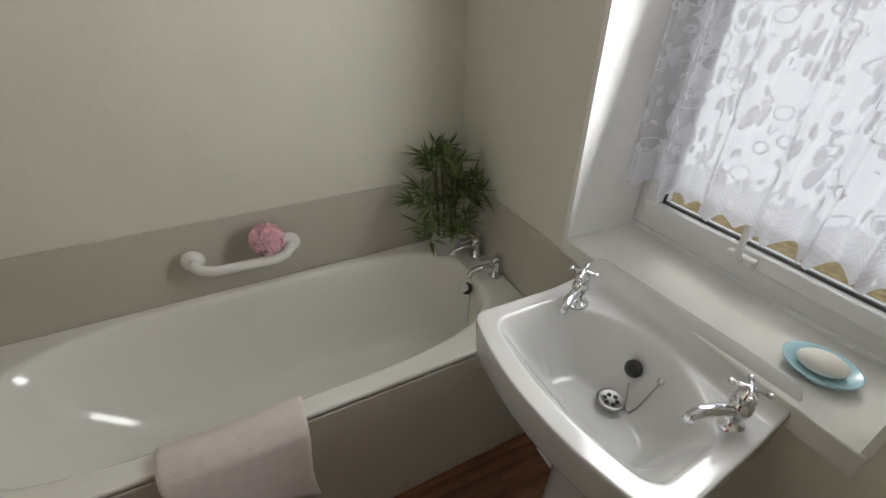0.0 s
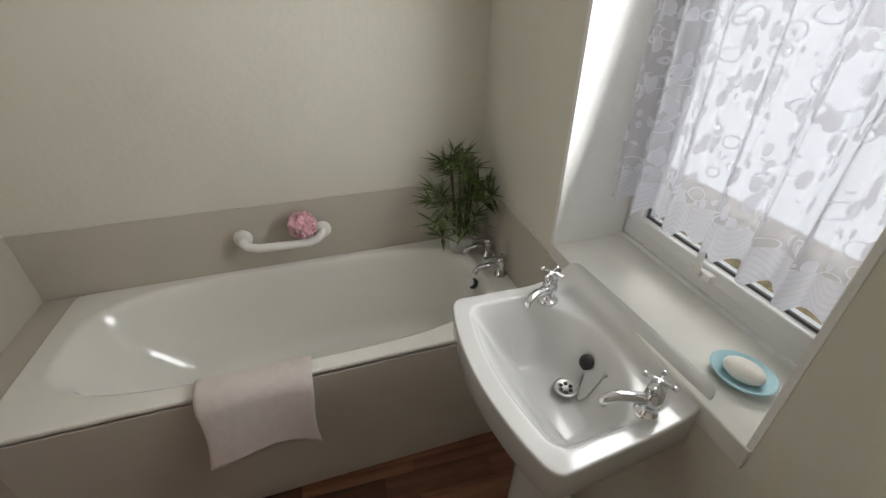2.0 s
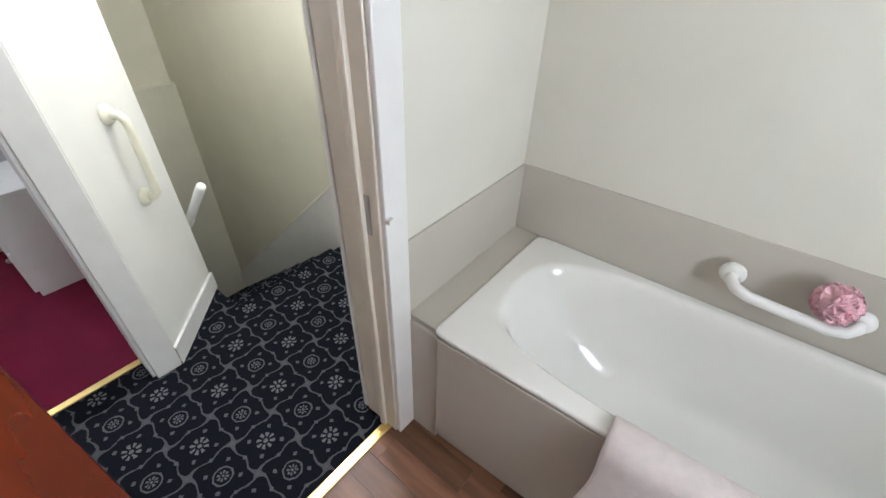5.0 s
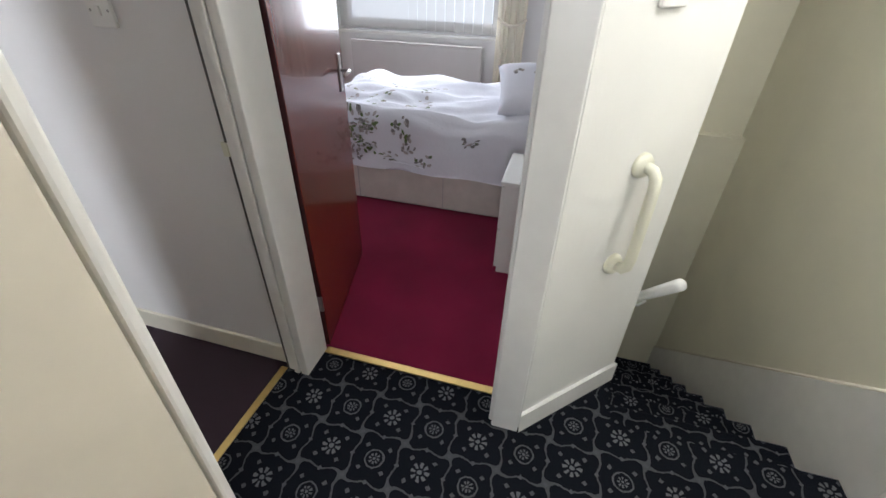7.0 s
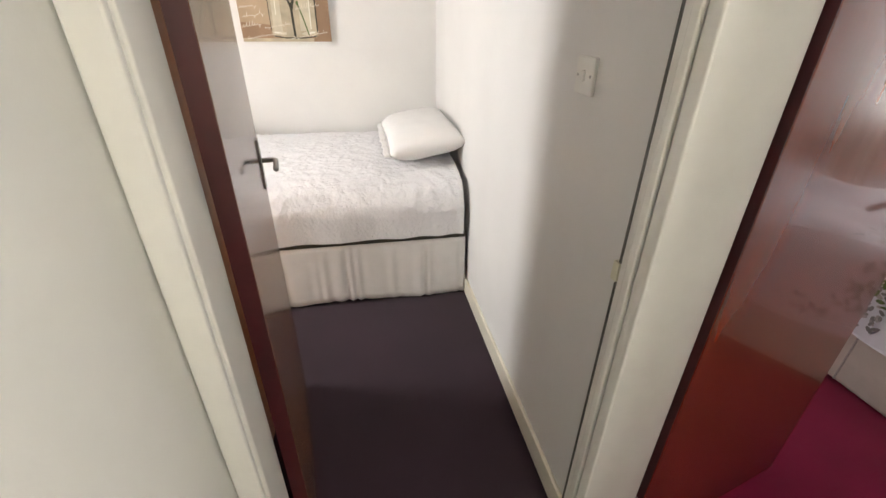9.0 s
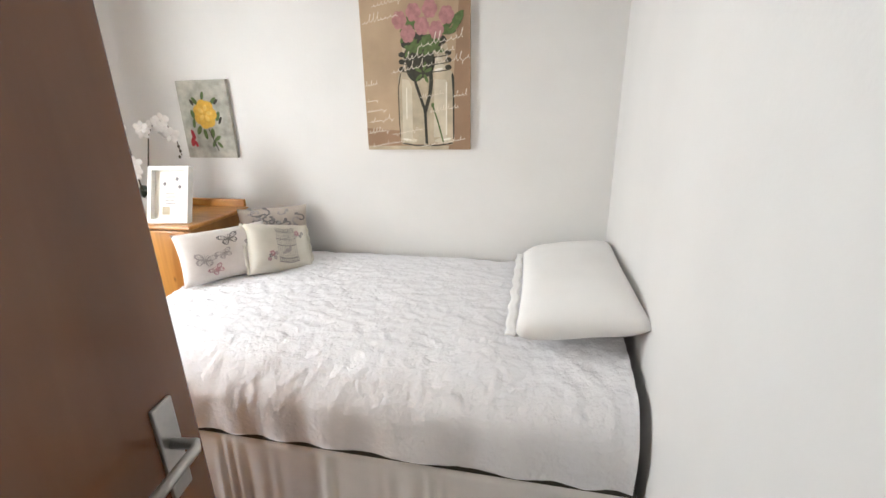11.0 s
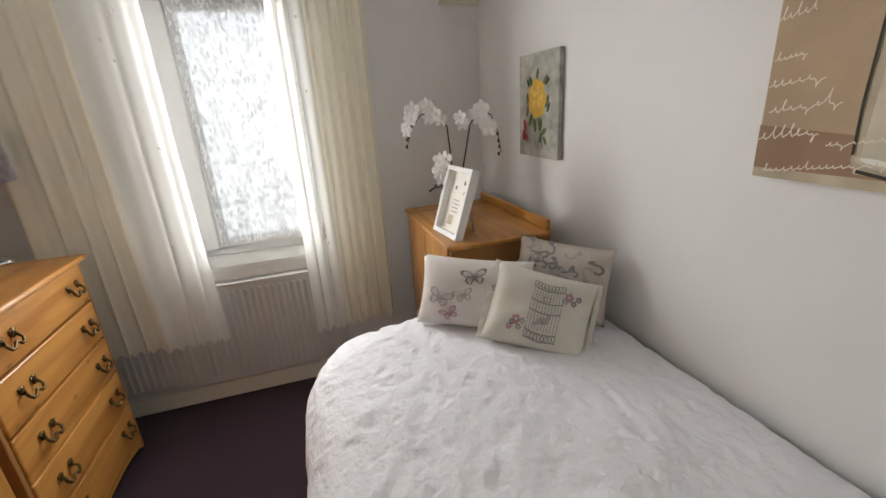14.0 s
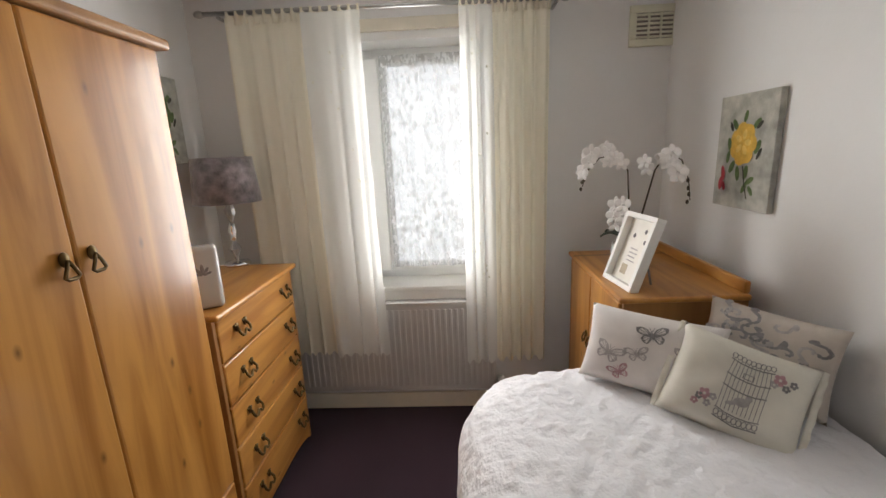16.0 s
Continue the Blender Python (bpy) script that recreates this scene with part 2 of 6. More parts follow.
M_WALL_BATH = mat("bathroom_wall_paint", (0.68, 0.66, 0.57), 0.75, var=0.03, scale=3, bump=0.35, bscale=45)
M_REVEAL = mat("white_textured_reveal_paint", (0.80, 0.79, 0.76), 0.7, var=0.03, scale=6, bump=0.8, bscale=38)
M_WALL_BED = mat("bedroom_wall_paint", (0.76, 0.75, 0.735), 0.6, var=0.025, scale=3, bump=0.12, bscale=60)
M_WALL_LAND = mat("landing_wall_paint", (0.75, 0.74, 0.695), 0.55, var=0.03, scale=3, bump=0.15, bscale=50)
M_WALL_STAIR = mat("cream_stairwell_paint", (0.72, 0.685, 0.55), 0.6, var=0.04, scale=3, bump=0.15, bscale=50)
M_CEIL = mat("ceiling_paint", (0.80, 0.79, 0.76), 0.8, var=0.02, scale=4, bump=0.3, bscale=40)
M_GLOSS = mat("white_gloss_paint", (0.78, 0.765, 0.725), 0.3, var=0.03, scale=12, bump=0.05, bscale=80)
M_SKIRT = mat("cream_gloss_skirting_paint", (0.78, 0.74, 0.62), 0.32, var=0.03, scale=12, bump=0.05, bscale=80)
M_CREAM = mat("cream_gloss_paint", (0.70, 0.64, 0.53), 0.32, var=0.05, scale=10, bump=0.08, bscale=60)
M_BAND = mat("grey_beige_wall_board", (0.51, 0.475, 0.405), 0.5, var=0.03, scale=5, bump=0.04, bscale=150)
M_PANEL = mat("grey_beige_bath_panel", (0.52, 0.485, 0.415), 0.45, var=0.03, scale=5, bump=0.04, bscale=150)
M_ENAMEL = mat("cream_white_enamel", (0.80, 0.785, 0.73), 0.12, coat=0.5, var=0.015, scale=5)
M_CERAMIC = mat("white_glazed_ceramic", (0.54, 0.535, 0.515), 0.12, coat=0.3, var=0.012, scale=6)
M_CHROME = mat("polished_chrome", (0.75, 0.76, 0.78), 0.12, metal=1.0, var=0.03, scale=30)
M_STEEL = mat("dull_steel", (0.45, 0.44, 0.42), 0.35, metal=1.0, var=0.08, scale=40)
M_BRASS = mat("antique_brass", (0.13, 0.085, 0.035), 0.38, metal=0.9, var=0.15, scale=60)
M_GOLD = mat("brass_threshold", (0.78, 0.58, 0.22), 0.32, metal=1.0, var=0.06, scale=30, bump=0.1, bscale=200)
M_RUBBER = mat("black_rubber", (0.012, 0.011, 0.010), 0.5, var=0.1, scale=30)
M_PLASTIC = mat("white_plastic", (0.78, 0.77, 0.73), 0.35, var=0.02, scale=10, bump=0.03)
M_IVORY = mat("ivory_plastic", (0.72, 0.70, 0.56), 0.4, var=0.03, scale=15, bump=0.1, bscale=200)
M_SILL = mat("white_sill_paint", (0.74, 0.73, 0.68), 0.6, var=0.03, scale=12, bump=0.06, bscale=80, spec=0.25)
M_UPVC = mat("white_window_frame", (0.80, 0.80, 0.79), 0.3, var=0.02, scale=8)
M_SPRIG = mat("pale_embroidered_sprig", (0.74, 0.73, 0.64), 0.9, var=0.1)
M_SCRIPT = mat("faded_script_print", (0.74, 0.67, 0.56), 0.8, var=0.1, scale=30)
M_LIP = mat("dark_red_door_edge", (0.05, 0.006, 0.008), 0.4, var=0.15, scale=20, bump=0.1, bscale=90)
M_SEAL_L = mat("pale_window_seal", (0.45, 0.45, 0.44), 0.5, var=0.05)
M_SEAL_GAP = mat("dark_window_seal_and_gap_shade", (0.085, 0.08, 0.072), 0.6, var=0.1)
M_GLASS = clear_glass("window_glass")
M_CRYSTAL = clear_glass("clear_crystal", (0.97, 0.97, 0.96))
M_CRYSTAL.node_tree.nodes["Principled BSDF"].inputs["Transmission Weight"].default_value = 0.65
M_TOWEL = mat("pale_pink_towelling", (0.72, 0.64, 0.60), 0.95, var=0.05, scale=40, bump=0.9, bscale=420, sheen=0.3, spec=0.1)
M_PUFF = mat("pink_nylon_net", (0.96, 0.60, 0.66), 0.8, var=0.08, scale=60, bump=0.8, bscale=250, sheen=0.3)
M_LEAF = mat("dark_green_leaves", (0.075, 0.115, 0.026), 0.45, var=0.45, scale=25)
M_CANE = mat("green_brown_cane", (0.06, 0.07, 0.025), 0.5, var=0.3, scale=30)
M_SOAPD = mat("pale_blue_ceramic", (0.42, 0.66, 0.72), 0.2, coat=0.4, var=0.03, scale=20)
M_SOAP = mat("white_soap", (0.80, 0.77, 0.70), 0.45, var=0.03, scale=20)
M_MAHOG = wood("mahogany_varnish", (0.205, 0.036, 0.013), (0.165, 0.028, 0.010), rough=0.22, scale=0.9, axis=2, knots=False, coat=0.35)
M_VENEER = wood("brown_veneer_varnish", (0.165, 0.066, 0.025), (0.125, 0.046, 0.017), rough=0.26, scale=0.6, axis=2, knots=False, coat=0.2)
M_PINE = wood("honey_pine", (0.55, 0.262, 0.062), (0.33, 0.128, 0.022), rough=0.32, scale=0.8, axis=2, coat=0.15)
M_PINE_X = wood("honey_pine_boards", (0.57, 0.272, 0.064), (0.37, 0.148, 0.029), rough=0.32, scale=0.8, axis=0, coat=0.15)
M_PINE_DK = wood("honey_pine_edge", (0.40, 0.20, 0.065), (0.29, 0.13, 0.04), rough=0.4, scale=1.0, axis=2, knots=False, coat=0.15)
M_PLANK = wood("brown_vinyl_plank", (0.235, 0.110, 0.058), (0.115, 0.050, 0.026), rough=0.42, scale=1.6, axis=0, knots=False, each=0.62)
M_CARPET = carpet_patterned("navy_patterned_carpet")
M_PLUM = mat("dark_plum_carpet", (0.033, 0.017, 0.026), 0.95, var=0.22, scale=2.2, bump=0.7, bscale=500, spec=0.1, sheen=0.15)
M_RED = mat("burgundy_carpet", (0.21, 0.008, 0.042), 0.95, var=0.2, scale=2.5, bump=0.7, bscale=500, spec=0.1, sheen=0.1)
M_SHEET = mat("white_seersucker_cotton", (0.79, 0.785, 0.81), 0.9, var=0.02, scale=10, bump=1.0, bscale=62, depth=0.0055, spec=0.15, sheen=0.15)
M_VAL = mat("white_cotton_valance", (0.74, 0.72, 0.71), 0.9, var=0.03, scale=12, bump=0.3, bscale=200, spec=0.15)
M_PILLOW = mat("white_pillow_cotton", (0.82, 0.81, 0.80), 0.9, var=0.015, scale=8, bump=0.2, bscale=60, spec=0.15)
M_LINEN = mat("cream_printed_linen", (0.71, 0.68, 0.60), 0.92, var=0.03, scale=30, bump=0.35, bscale=500, spec=0.1)
M_LINEN2 = mat("warm_white_linen", (0.72, 0.68, 0.65), 0.92, var=0.03, scale=30, bump=0.35, bscale=500, spec=0.1)
M_TAUPE = mat("beige_floral_linen", (0.55, 0.49, 0.43), 0.92, var=0.06, scale=30, bump=0.35, bscale=500, spec=0.1)
M_INK = mat("grey_print_ink", (0.24, 0.23, 0.23), 0.9, var=0.2, scale=60, spec=0.1)
M_INK_L = mat("pale_grey_print_ink", (0.42, 0.39, 0.38), 0.9, var=0.2, scale=60, spec=0.1)
M_INK_P = mat("dusty_pink_print_ink", (0.50, 0.30, 0.32), 0.9, var=0.2, scale=60, spec=0.1)
M_CURT = sheer("cream_curtain_cloth", (0.90, 0.855, 0.72), 0.02, front=0.78)
M_VOILE = sheer("white_voile_lining", (0.84, 0.84, 0.80), 0.12, front=0.74)
M_LACE = sheer("white_lace_net", (0.84, 0.84, 0.90), 0.40, lace=True, scale=58.0, hem=1.17, weave=0.78)
M_NET = sheer("sheer_bedroom_net", (0.88, 0.89, 0.90), 0.48, lace=True, scale=60.0, weave=0.7)
M_BLIND = sheer("white_vertical_blind", (0.95, 0.94, 0.92), 0.45, front=0.3)
M_VELVET = mat("silver_crushed_velvet", (0.17, 0.14, 0.145), 0.45, var=0.55, scale=22, bump=0.8, bscale=40, sheen=0.6)
M_RAD = mat("white_radiator_enamel", (0.60, 0.575, 0.55), 0.35, var=0.02, scale=8)
M_CANVAS = mat("sepia_canvas", (0.47, 0.35, 0.235), 0.8, var=0.14, scale=5, bump=0.3, bscale=400, spec=0.2)
M_CANVAS_G = mat("grey_green_distressed_canvas", (0.42, 0.41, 0.36), 0.8, var=0.32, scale=16, bump=0.5, bscale=120, spec=0.2)
M_CANVAS_D = mat("browner_sepia_canvas", (0.33, 0.215, 0.14), 0.8, var=0.14, scale=5, bump=0.3, bscale=400, spec=0.2)
M_WHITE = mat("white_print", (0.82, 0.79, 0.72), 0.8, var=0.04, scale=20)
# picture print; also the painted shade strip under the mattress
M_BLACKP = mat("near_black_print_and_gap_shade", (0.045, 0.042, 0.03), 0.8, var=0.2, scale=40)
M_GREENP = mat("green_print", (0.10, 0.15, 0.05), 0.8, var=0.3, scale=40)
M_PINKP = mat("dusty_rose_print", (0.45, 0.22, 0.22), 0.8, var=0.2, scale=40)
M_JARL = mat("jar_highlight_print", (0.60, 0.54, 0.42), 0.75, var=0.12, scale=14)
M_VENT = mat("vent_slot_shade", (0.24, 0.21, 0.18), 0.8, var=0.1)
M_JARP = mat("pale_jar_print", (0.50, 0.42, 0.30), 0.75, var=0.2, scale=12)
M_YELLOW = mat("yellow_rose_print", (0.72, 0.44, 0.07), 0.8, var=0.15, scale=40)
M_YELLOW_L = mat("pale_yellow_rose_print", (0.80, 0.56, 0.14), 0.8, var=0.15, scale=40)
M_REDP = mat("dark_red_bud_print", (0.32, 0.03, 0.04), 0.8, var=0.2, scale=40)
M_PETAL = mat("white_orchid_petal", (0.82, 0.80, 0.78), 0.6, var=0.04, scale=40)
M_OLEAF = mat("dark_orchid_leaf", (0.02, 0.035, 0.018), 0.4, var=0.3, scale=20)
M_STEM = mat("brown_orchid_stem", (0.07, 0.055, 0.035), 0.6, var=0.3, scale=40)
M_PINKW = mat("aged_pale_beige_boarding", (0.55, 0.50, 0.45), 0.8, var=0.08, scale=10, bump=0.2)
M_LEAVES_OUT = mat("garden_foliage", (0.20, 0.28, 0.09), 0.8, var=0.4, scale=6)
M_FENCE = mat("garden_straw_ground", (0.42, 0.31, 0.14), 0.9, var=0.4, scale=9)


# ---- building blocks ----
def boxes(*specs):
    """One bmesh of boxes, each (x0, x1, y0, y1, z0, z1)."""
    bm = bmesh.new()
    for x0, x1, y0, y1, z0, z1 in specs:
        bmesh.ops.create_cube(bm, size=1, matrix=Matrix.LocRotScale(((x0 + x1) / 2, (y0 + y1) / 2, (z0 + z1) / 2), None, (x1 - x0, y1 - y0, z1 - z0)))
    return bm


def rounded(spec, r=0.004, seg=2):
    bm = boxes(spec)
    bmesh.ops.bevel(bm, geom=list(bm.edges), offset=r, segments=seg, affect="EDGES", profile=0.5)
    return bm


def put(name, bm, material, parent=None, label="", smooth=False):
    me = bpy.data.meshes.new(name)
    bmesh.ops.recalc_face_normals(bm, faces=list(bm.faces))
    bm.to_mesh(me)
    bm.free()
    me.materials.append(material)
    if smooth:
        me.polygons.foreach_set("use_smooth", [True] * len(me.polygons))
    ob = new(name, me)
    if parent is not None:
        ob.parent = parent
    if label:
        ob["label"] = label
    return ob


def part(name, bm, material, parent, label="", smooth=False):
    return put(name, bm, material, parent, label, smooth)


def structure(name, bm, material, label, category, smooth=False):
    return tagged(put(name, bm, material, None, "", smooth), label, category, "", "structure")


def thing(name, label, category, m=None, group=""):
    ob = new(name)
    ob.empty_display_size = 0.1
    if m is not None:
        ob.matrix_world = m
    return tagged(ob, label, category, group)


def tube(points, r, seg=8, taper=None):
    """A round bar through the points."""
    bm = bmesh.new()
    pts = [Vector(p) for p in points]
    rings = []
    side = None
    for i, p in enumerate(pts):
        d = (pts[min(i + 1, len(pts) - 1)] - pts[max(i - 1, 0)]).normalized()
        if side is None:
            side = d.orthogonal().normalized()
        side = (side - d * side.dot(d)).normalized()
        up = d.cross(side)
        rr = r if taper is None else r + (taper - r) * i / (len(pts) - 1)
        rings.append([bm.verts.new(p + rr * (math.cos(2 * math.pi * k / seg) * side + math.sin(2 * math.pi * k / seg) * up)) for k in range(seg)])
    for a, b in zip(rings, rings[1:]):
        for k in range(seg):
            bm.faces.new((a[k], a[(k + 1) % seg], b[(k + 1) % seg], b[k]))
    bm.faces.new(rings[0][::-1])
    bm.faces.new(rings[-1])
    return bm


def lathe(profile, seg=24, centre=(0, 0, 0)):
    """A turned body: profile of (radius, height)."""
    bm = bmesh.new()
    c = Vector(centre)
    rings = []
    for r, z in profile:
        if r < 1e-5:
            rings.append([bm.verts.new(c + Vector((0, 0, z)))])
        else:
            rings.append([bm.verts.new(c + Vector((r * math.cos(2 * math.pi * k / seg), r * math.sin(2 * math.pi * k / seg), z))) for k in range(seg)])
    for a, b in zip(rings, rings[1:]):
        for k in range(seg):
            q = [a[k % len(a)], a[(k + 1) % len(a)], b[(k + 1) % len(b)], b[k % len(b)]]
            q = list(dict.fromkeys(q))
            if len(q) > 2:
                bm.faces.new(q)
    for ring in (rings[0], rings[-1]):
        if len(ring) > 2:
            bm.faces.new(ring)
    return bm


def prism(poly, z0, z1):
    """An upright prism over a plan polygon."""
    bm = bmesh.new()
    lo = [bm.verts.new((x, y, z0)) for x, y in poly]
    hi = [bm.verts.new((x, y, z1)) for x, y in poly]
    bm.faces.new(lo[::-1])
    bm.faces.new(hi)
    for i in range(len(poly)):
        j = (i + 1) % len(poly)
        bm.faces.new((lo[i], lo[j], hi[j], hi[i]))
    return bm


def sheet(fn, nu, nv, thick=0.0):
    """A grid surface fn(u, v) for u, v in 0..1, with a thickness along its normals."""
    bm = bmesh.new()
    g = [[bm.verts.new(fn(i / nu, j / nv)) for j in range(nv + 1)] for i in range(nu + 1)]
    for i in range(nu):
        for j in range(nv):
            bm.faces.new((g[i][j], g[i + 1][j], g[i + 1][j + 1], g[i][j + 1]))
    if thick:
        bm.normal_update()
        bmesh.ops.solidify(bm, geom=list(bm.faces), thickness=thick)
    return bm


def join(*bms):
    out = bmesh.new()
    for bm in bms:
        me = bpy.data.meshes.new("tmp")
        bm.to_mesh(me)
        bm.free()
        out.from_mesh(me)
        bpy.data.meshes.remove(me)
    return out


def moved(bm, m):
    bmesh.ops.transform(bm, matrix=m, verts=list(bm.verts))
    return bm


def blob(c, r, seg=12, squash=(1, 1, 1)):
    bm = bmesh.new()
    bmesh.ops.create_uvsphere(bm, u_segments=seg, v_segments=max(6, seg // 2 + 2), radius=1, matrix=Matrix.LocRotScale(c, None, (r * squash[0], r * squash[1], r * squash[2])))
    return bm


CEIL = 2.36
WX = -2.74   # bathroom's outer wall, inside face
BX = -2.84   # bedroom's outer wall, inside face
OX = -3.12   # outside face of the outer wall
YB = 2.565   # bedroom's far wall
YS = -2.05   # bath wall
PX0, PX1 = -0.96, -0.80  # partition between bathroom and landing

# ---- large structure ----
structure("floor_bathroom", boxes((OX, -0.915, YS - 0.1, 0.05, -0.12, -0.004)), M_PLANK, "dark brown vinyl floor under the planks", "floor")
structure("floor_landing", prism([(-0.915, -2.05), (0.135, -2.05), (0.135, -1.27), (0.36, -1.27), (0.14, -0.9), (0.14, 0.0), (0.0, 0.0), (0.0, 0.085), (-0.77, 0.085), (-0.77, 0.0), (-0.915, 0.0)], -0.2, 0.0), M_CARPET, "navy black patterned carpet with pale ogee lattice", "carpet")
structure("floor_bedroom", boxes((OX, 0.12, 0.085, YB + 0.1, -0.12, 0.0)), M_PLUM, "dark plum fitted carpet", "carpet")
structure("floor_red_room", prism([(0.14, -0.9), (0.40, -1.2), (3.3, -1.2), (3.3, 2.0), (0.10, 2.0), (0.10, 0.10), (0.14, 0.0)], -0.12, 0.0), M_RED, "burgundy fitted carpet", "carpet")
structure("ceiling", boxes((OX - 0.1, 3.4, -2.3, 2.8, CEIL, CEIL + 0.12)), M_CEIL, "plain white painted ceiling", "ceiling")


def opening_wall(x0, x1, y0, y1, oy0, oy1, oz0, oz1):
    """An upright wall along y with one opening."""
    return boxes((x0, x1, y0, oy0, -0.1, CEIL), (x0, x1, oy1, y1, -0.1, CEIL), (x0, x1, oy0, oy1, -0.1, oz0), (x0, x1, oy0, oy1, oz1, CEIL))


structure("wall_west_bathroom", opening_wall(OX, WX, -2.3, 0.05, -1.47, -0.726, 0.865, 2.05), M_WALL_BATH, "grey-cream painted textured wall with a deep window reveal", "wall")
structure("wall_west_bedroom", opening_wall(OX, BX, 0.05, 2.8, 0.86, 1.82, 0.755, 2.10), M_WALL_BED, "off-white painted bedroom wall with a deep window reveal", "wall")
structure("wall_south_bathroom", prism([(PX0, YS), (WX, YS - 0.08), (WX, YS - 0.25), (PX0, YS - 0.25)], -0.1, CEIL), M_WALL_BATH, "grey-cream painted wall above the bath", "wall")
structure("wall_partition_bathroom", boxes((PX0, PX1, -2.05, -1.335, -0.1, CEIL), (PX0, -0.835, -0.57, 0.05, -0.1, CEIL), (PX0, PX1, -1.335, -0.57, 2.02, CEIL)), M_WALL_BATH, "thin painted partition with the bathroom doorway", "wall")
structure("wall_north_bathroom", boxes((WX, PX0, 0.0, 0.05, -0.1, CEIL)), M_WALL_BATH, "grey-cream painted bathroom wall", "wall")
structure("wall_south_bedroom", boxes((BX, -0.80, 0.05, 0.10, -0.1, CEIL), (-0.80, 0.04, 0.0, 0.10, 2.02, CEIL)), M_WALL_BED, "off-white painted bedroom wall", "wall")
structure("wall_landing_corner", boxes((-0.96, -0.80, 0.05, 0.10, -0.1, CEIL), (-0.835, -0.798, 0.0, 0.05, 0.0, CEIL)), M_WALL_LAND, "narrow cream painted wall beside the bedroom doorway", "wall")
structure("wall_landing_west", boxes((-0.835, -0.829, -0.57, 0.0, 0.0, CEIL), (PX1, PX1 + 0.006, -2.05, -1.36, 0.0, CEIL)), M_WALL_LAND, "cream painted landing wall", "wall")
structure("wall_north_bedroom", boxes((BX, 0.15, YB, YB + 0.15, -0.1, CEIL)), M_WALL_BED, "off-white painted wall behind the bed", "wall")
structure("wall_between_bedrooms", boxes((0.04, 0.15, 0.10, YB, -0.1, CEIL)), M_WALL_BED, "off-white painted wall with the light switch", "wall")
structure("wall_landing_east", join(boxes((0.01, 0.15, -0.84, 0.0, 2.02, CEIL), (0.04, 0.15, 0.0, 0.10, 2.02, CEIL)),
          prism([(0.008, -0.84), (0.008, -0.93), (0.36, -1.27), (2.2, -1.27), (2.2, -1.17), (0.41, -1.17), (0.15, -0.90), (0.15, -0.84)], -2.2, CEIL)),
          M_WALL_LAND, "white painted splayed corner wall at the head of the stairs", "wall")
structure("wall_stairwell_south", boxes((PX1, 2.3, -2.20, -2.05, -2.3, CEIL)), M_WALL_STAIR, "cream painted stairwell wall", "wall")
structure("wall_stairwell_end", boxes((2.2, 2.3, -2.05, -1.17, -2.3, CEIL), (2.12, 2.2, -2.05, -1.27, -2.3, 0.55)), M_WALL_STAIR, "cream painted wall at the foot of the stairs with a ledge", "wall")
structure("wall_red_room_east", opening_wall(3.05, 3.25, -1.3, 2.1, -0.25, 1.30, 0.90, 2.05), M_WALL_BED, "pale wall with the bright window of the red bedroom", "wall")
structure("wall_red_room_north", boxes((0.15, 3.05, 1.95, 2.05, -0.1, CEIL)), M_WALL_BED, "pale red-bedroom wall", "wall")
structure("wall_red_room_south", boxes((2.3, 3.05, -1.27, -1.17, -0.1, CEIL)), M_WALL_BED, "pale red-bedroom wall by the bed head", "wall")
structure("window_reveal_bathroom", boxes((-2.99, WX + 0.002, -1.474, -1.457, 0.92, 2.046)), M_REVEAL, "white painted textured window reveal", "window reveal")
structure("window_reveal_bathroom_near", boxes((-2.99, WX + 0.002, -0.734, -0.722, 0.92, 2.046)), M_REVEAL, "white painted textured window reveal", "window reveal")
structure("window_reveal_bathroom_head", boxes((-2.99, WX + 0.002, -1.457, -0.734, 2.036, 2.046)), M_REVEAL, "white painted textured window head", "window reveal")
# pale daylight beyond the windows
M_SKYGLOW = bpy.data.materials.new("bright_overcast_distance")
M_SKYGLOW.use_nodes = True
M_SKYGLOW.node_tree.nodes["Principled BSDF"].inputs["Base Color"].default_value = (0.1, 0.1, 0.1, 1)
M_SKYGLOW.node_tree.nodes["Principled BSDF"].inputs["Emission Color"].default_value = (0.95, 0.97, 1.0, 1)
M_SKYGLOW.node_tree.nodes["Principled BSDF"].inputs["Emission Strength"].default_value = 1.0
structure("backdrop_west", boxes((-9.0, -8.95, -9, 9, -1.6, 7)), M_SKYGLOW, "bright pale overcast distance", "backdrop")
structure("backdrop_east", boxes((8.95, 9.0, -9, 9, -2.6, 7)), M_SKYGLOW, "bright pale overcast distance", "backdrop")
structure("ground_outside", boxes((-30, 30, -30, 30, -2.7, -2.6)), M_FENCE, "straw-coloured garden ground outside", "ground")
# stairs, descending away from the landing
for n in range(1, 9):
    z = -0.19 * n
    x = 0.135 + 0.235 * (n - 1)
    st = rounded((x, x + 0.25, -2.05, -1.27, z - 0.19, z), 0.012)
    structure("stair_step", st, M_CARPET, "carpeted stair step in the navy pattern", "stair")
bm = bmesh.new()
pr = [(0.02, 0.0), (0.02, 0.555), (2.1, -1.38), (2.1, -1.75), (0.135, -0.06)]
a = [bm.verts.new((x, -2.05, z)) for x, z in pr]
b = [bm.verts.new((x, -2.032, z)) for x, z in pr]
bm.faces.new(a)
bm.faces.new(b[::-1])
for i in range(len(pr)):
    j = (i + 1) % len(pr)
    bm.faces.new((a[i], b[i], b[j], a[j]))
structure("stair_string", bm, M_GLOSS, "cream gloss painted stair string", "trim")
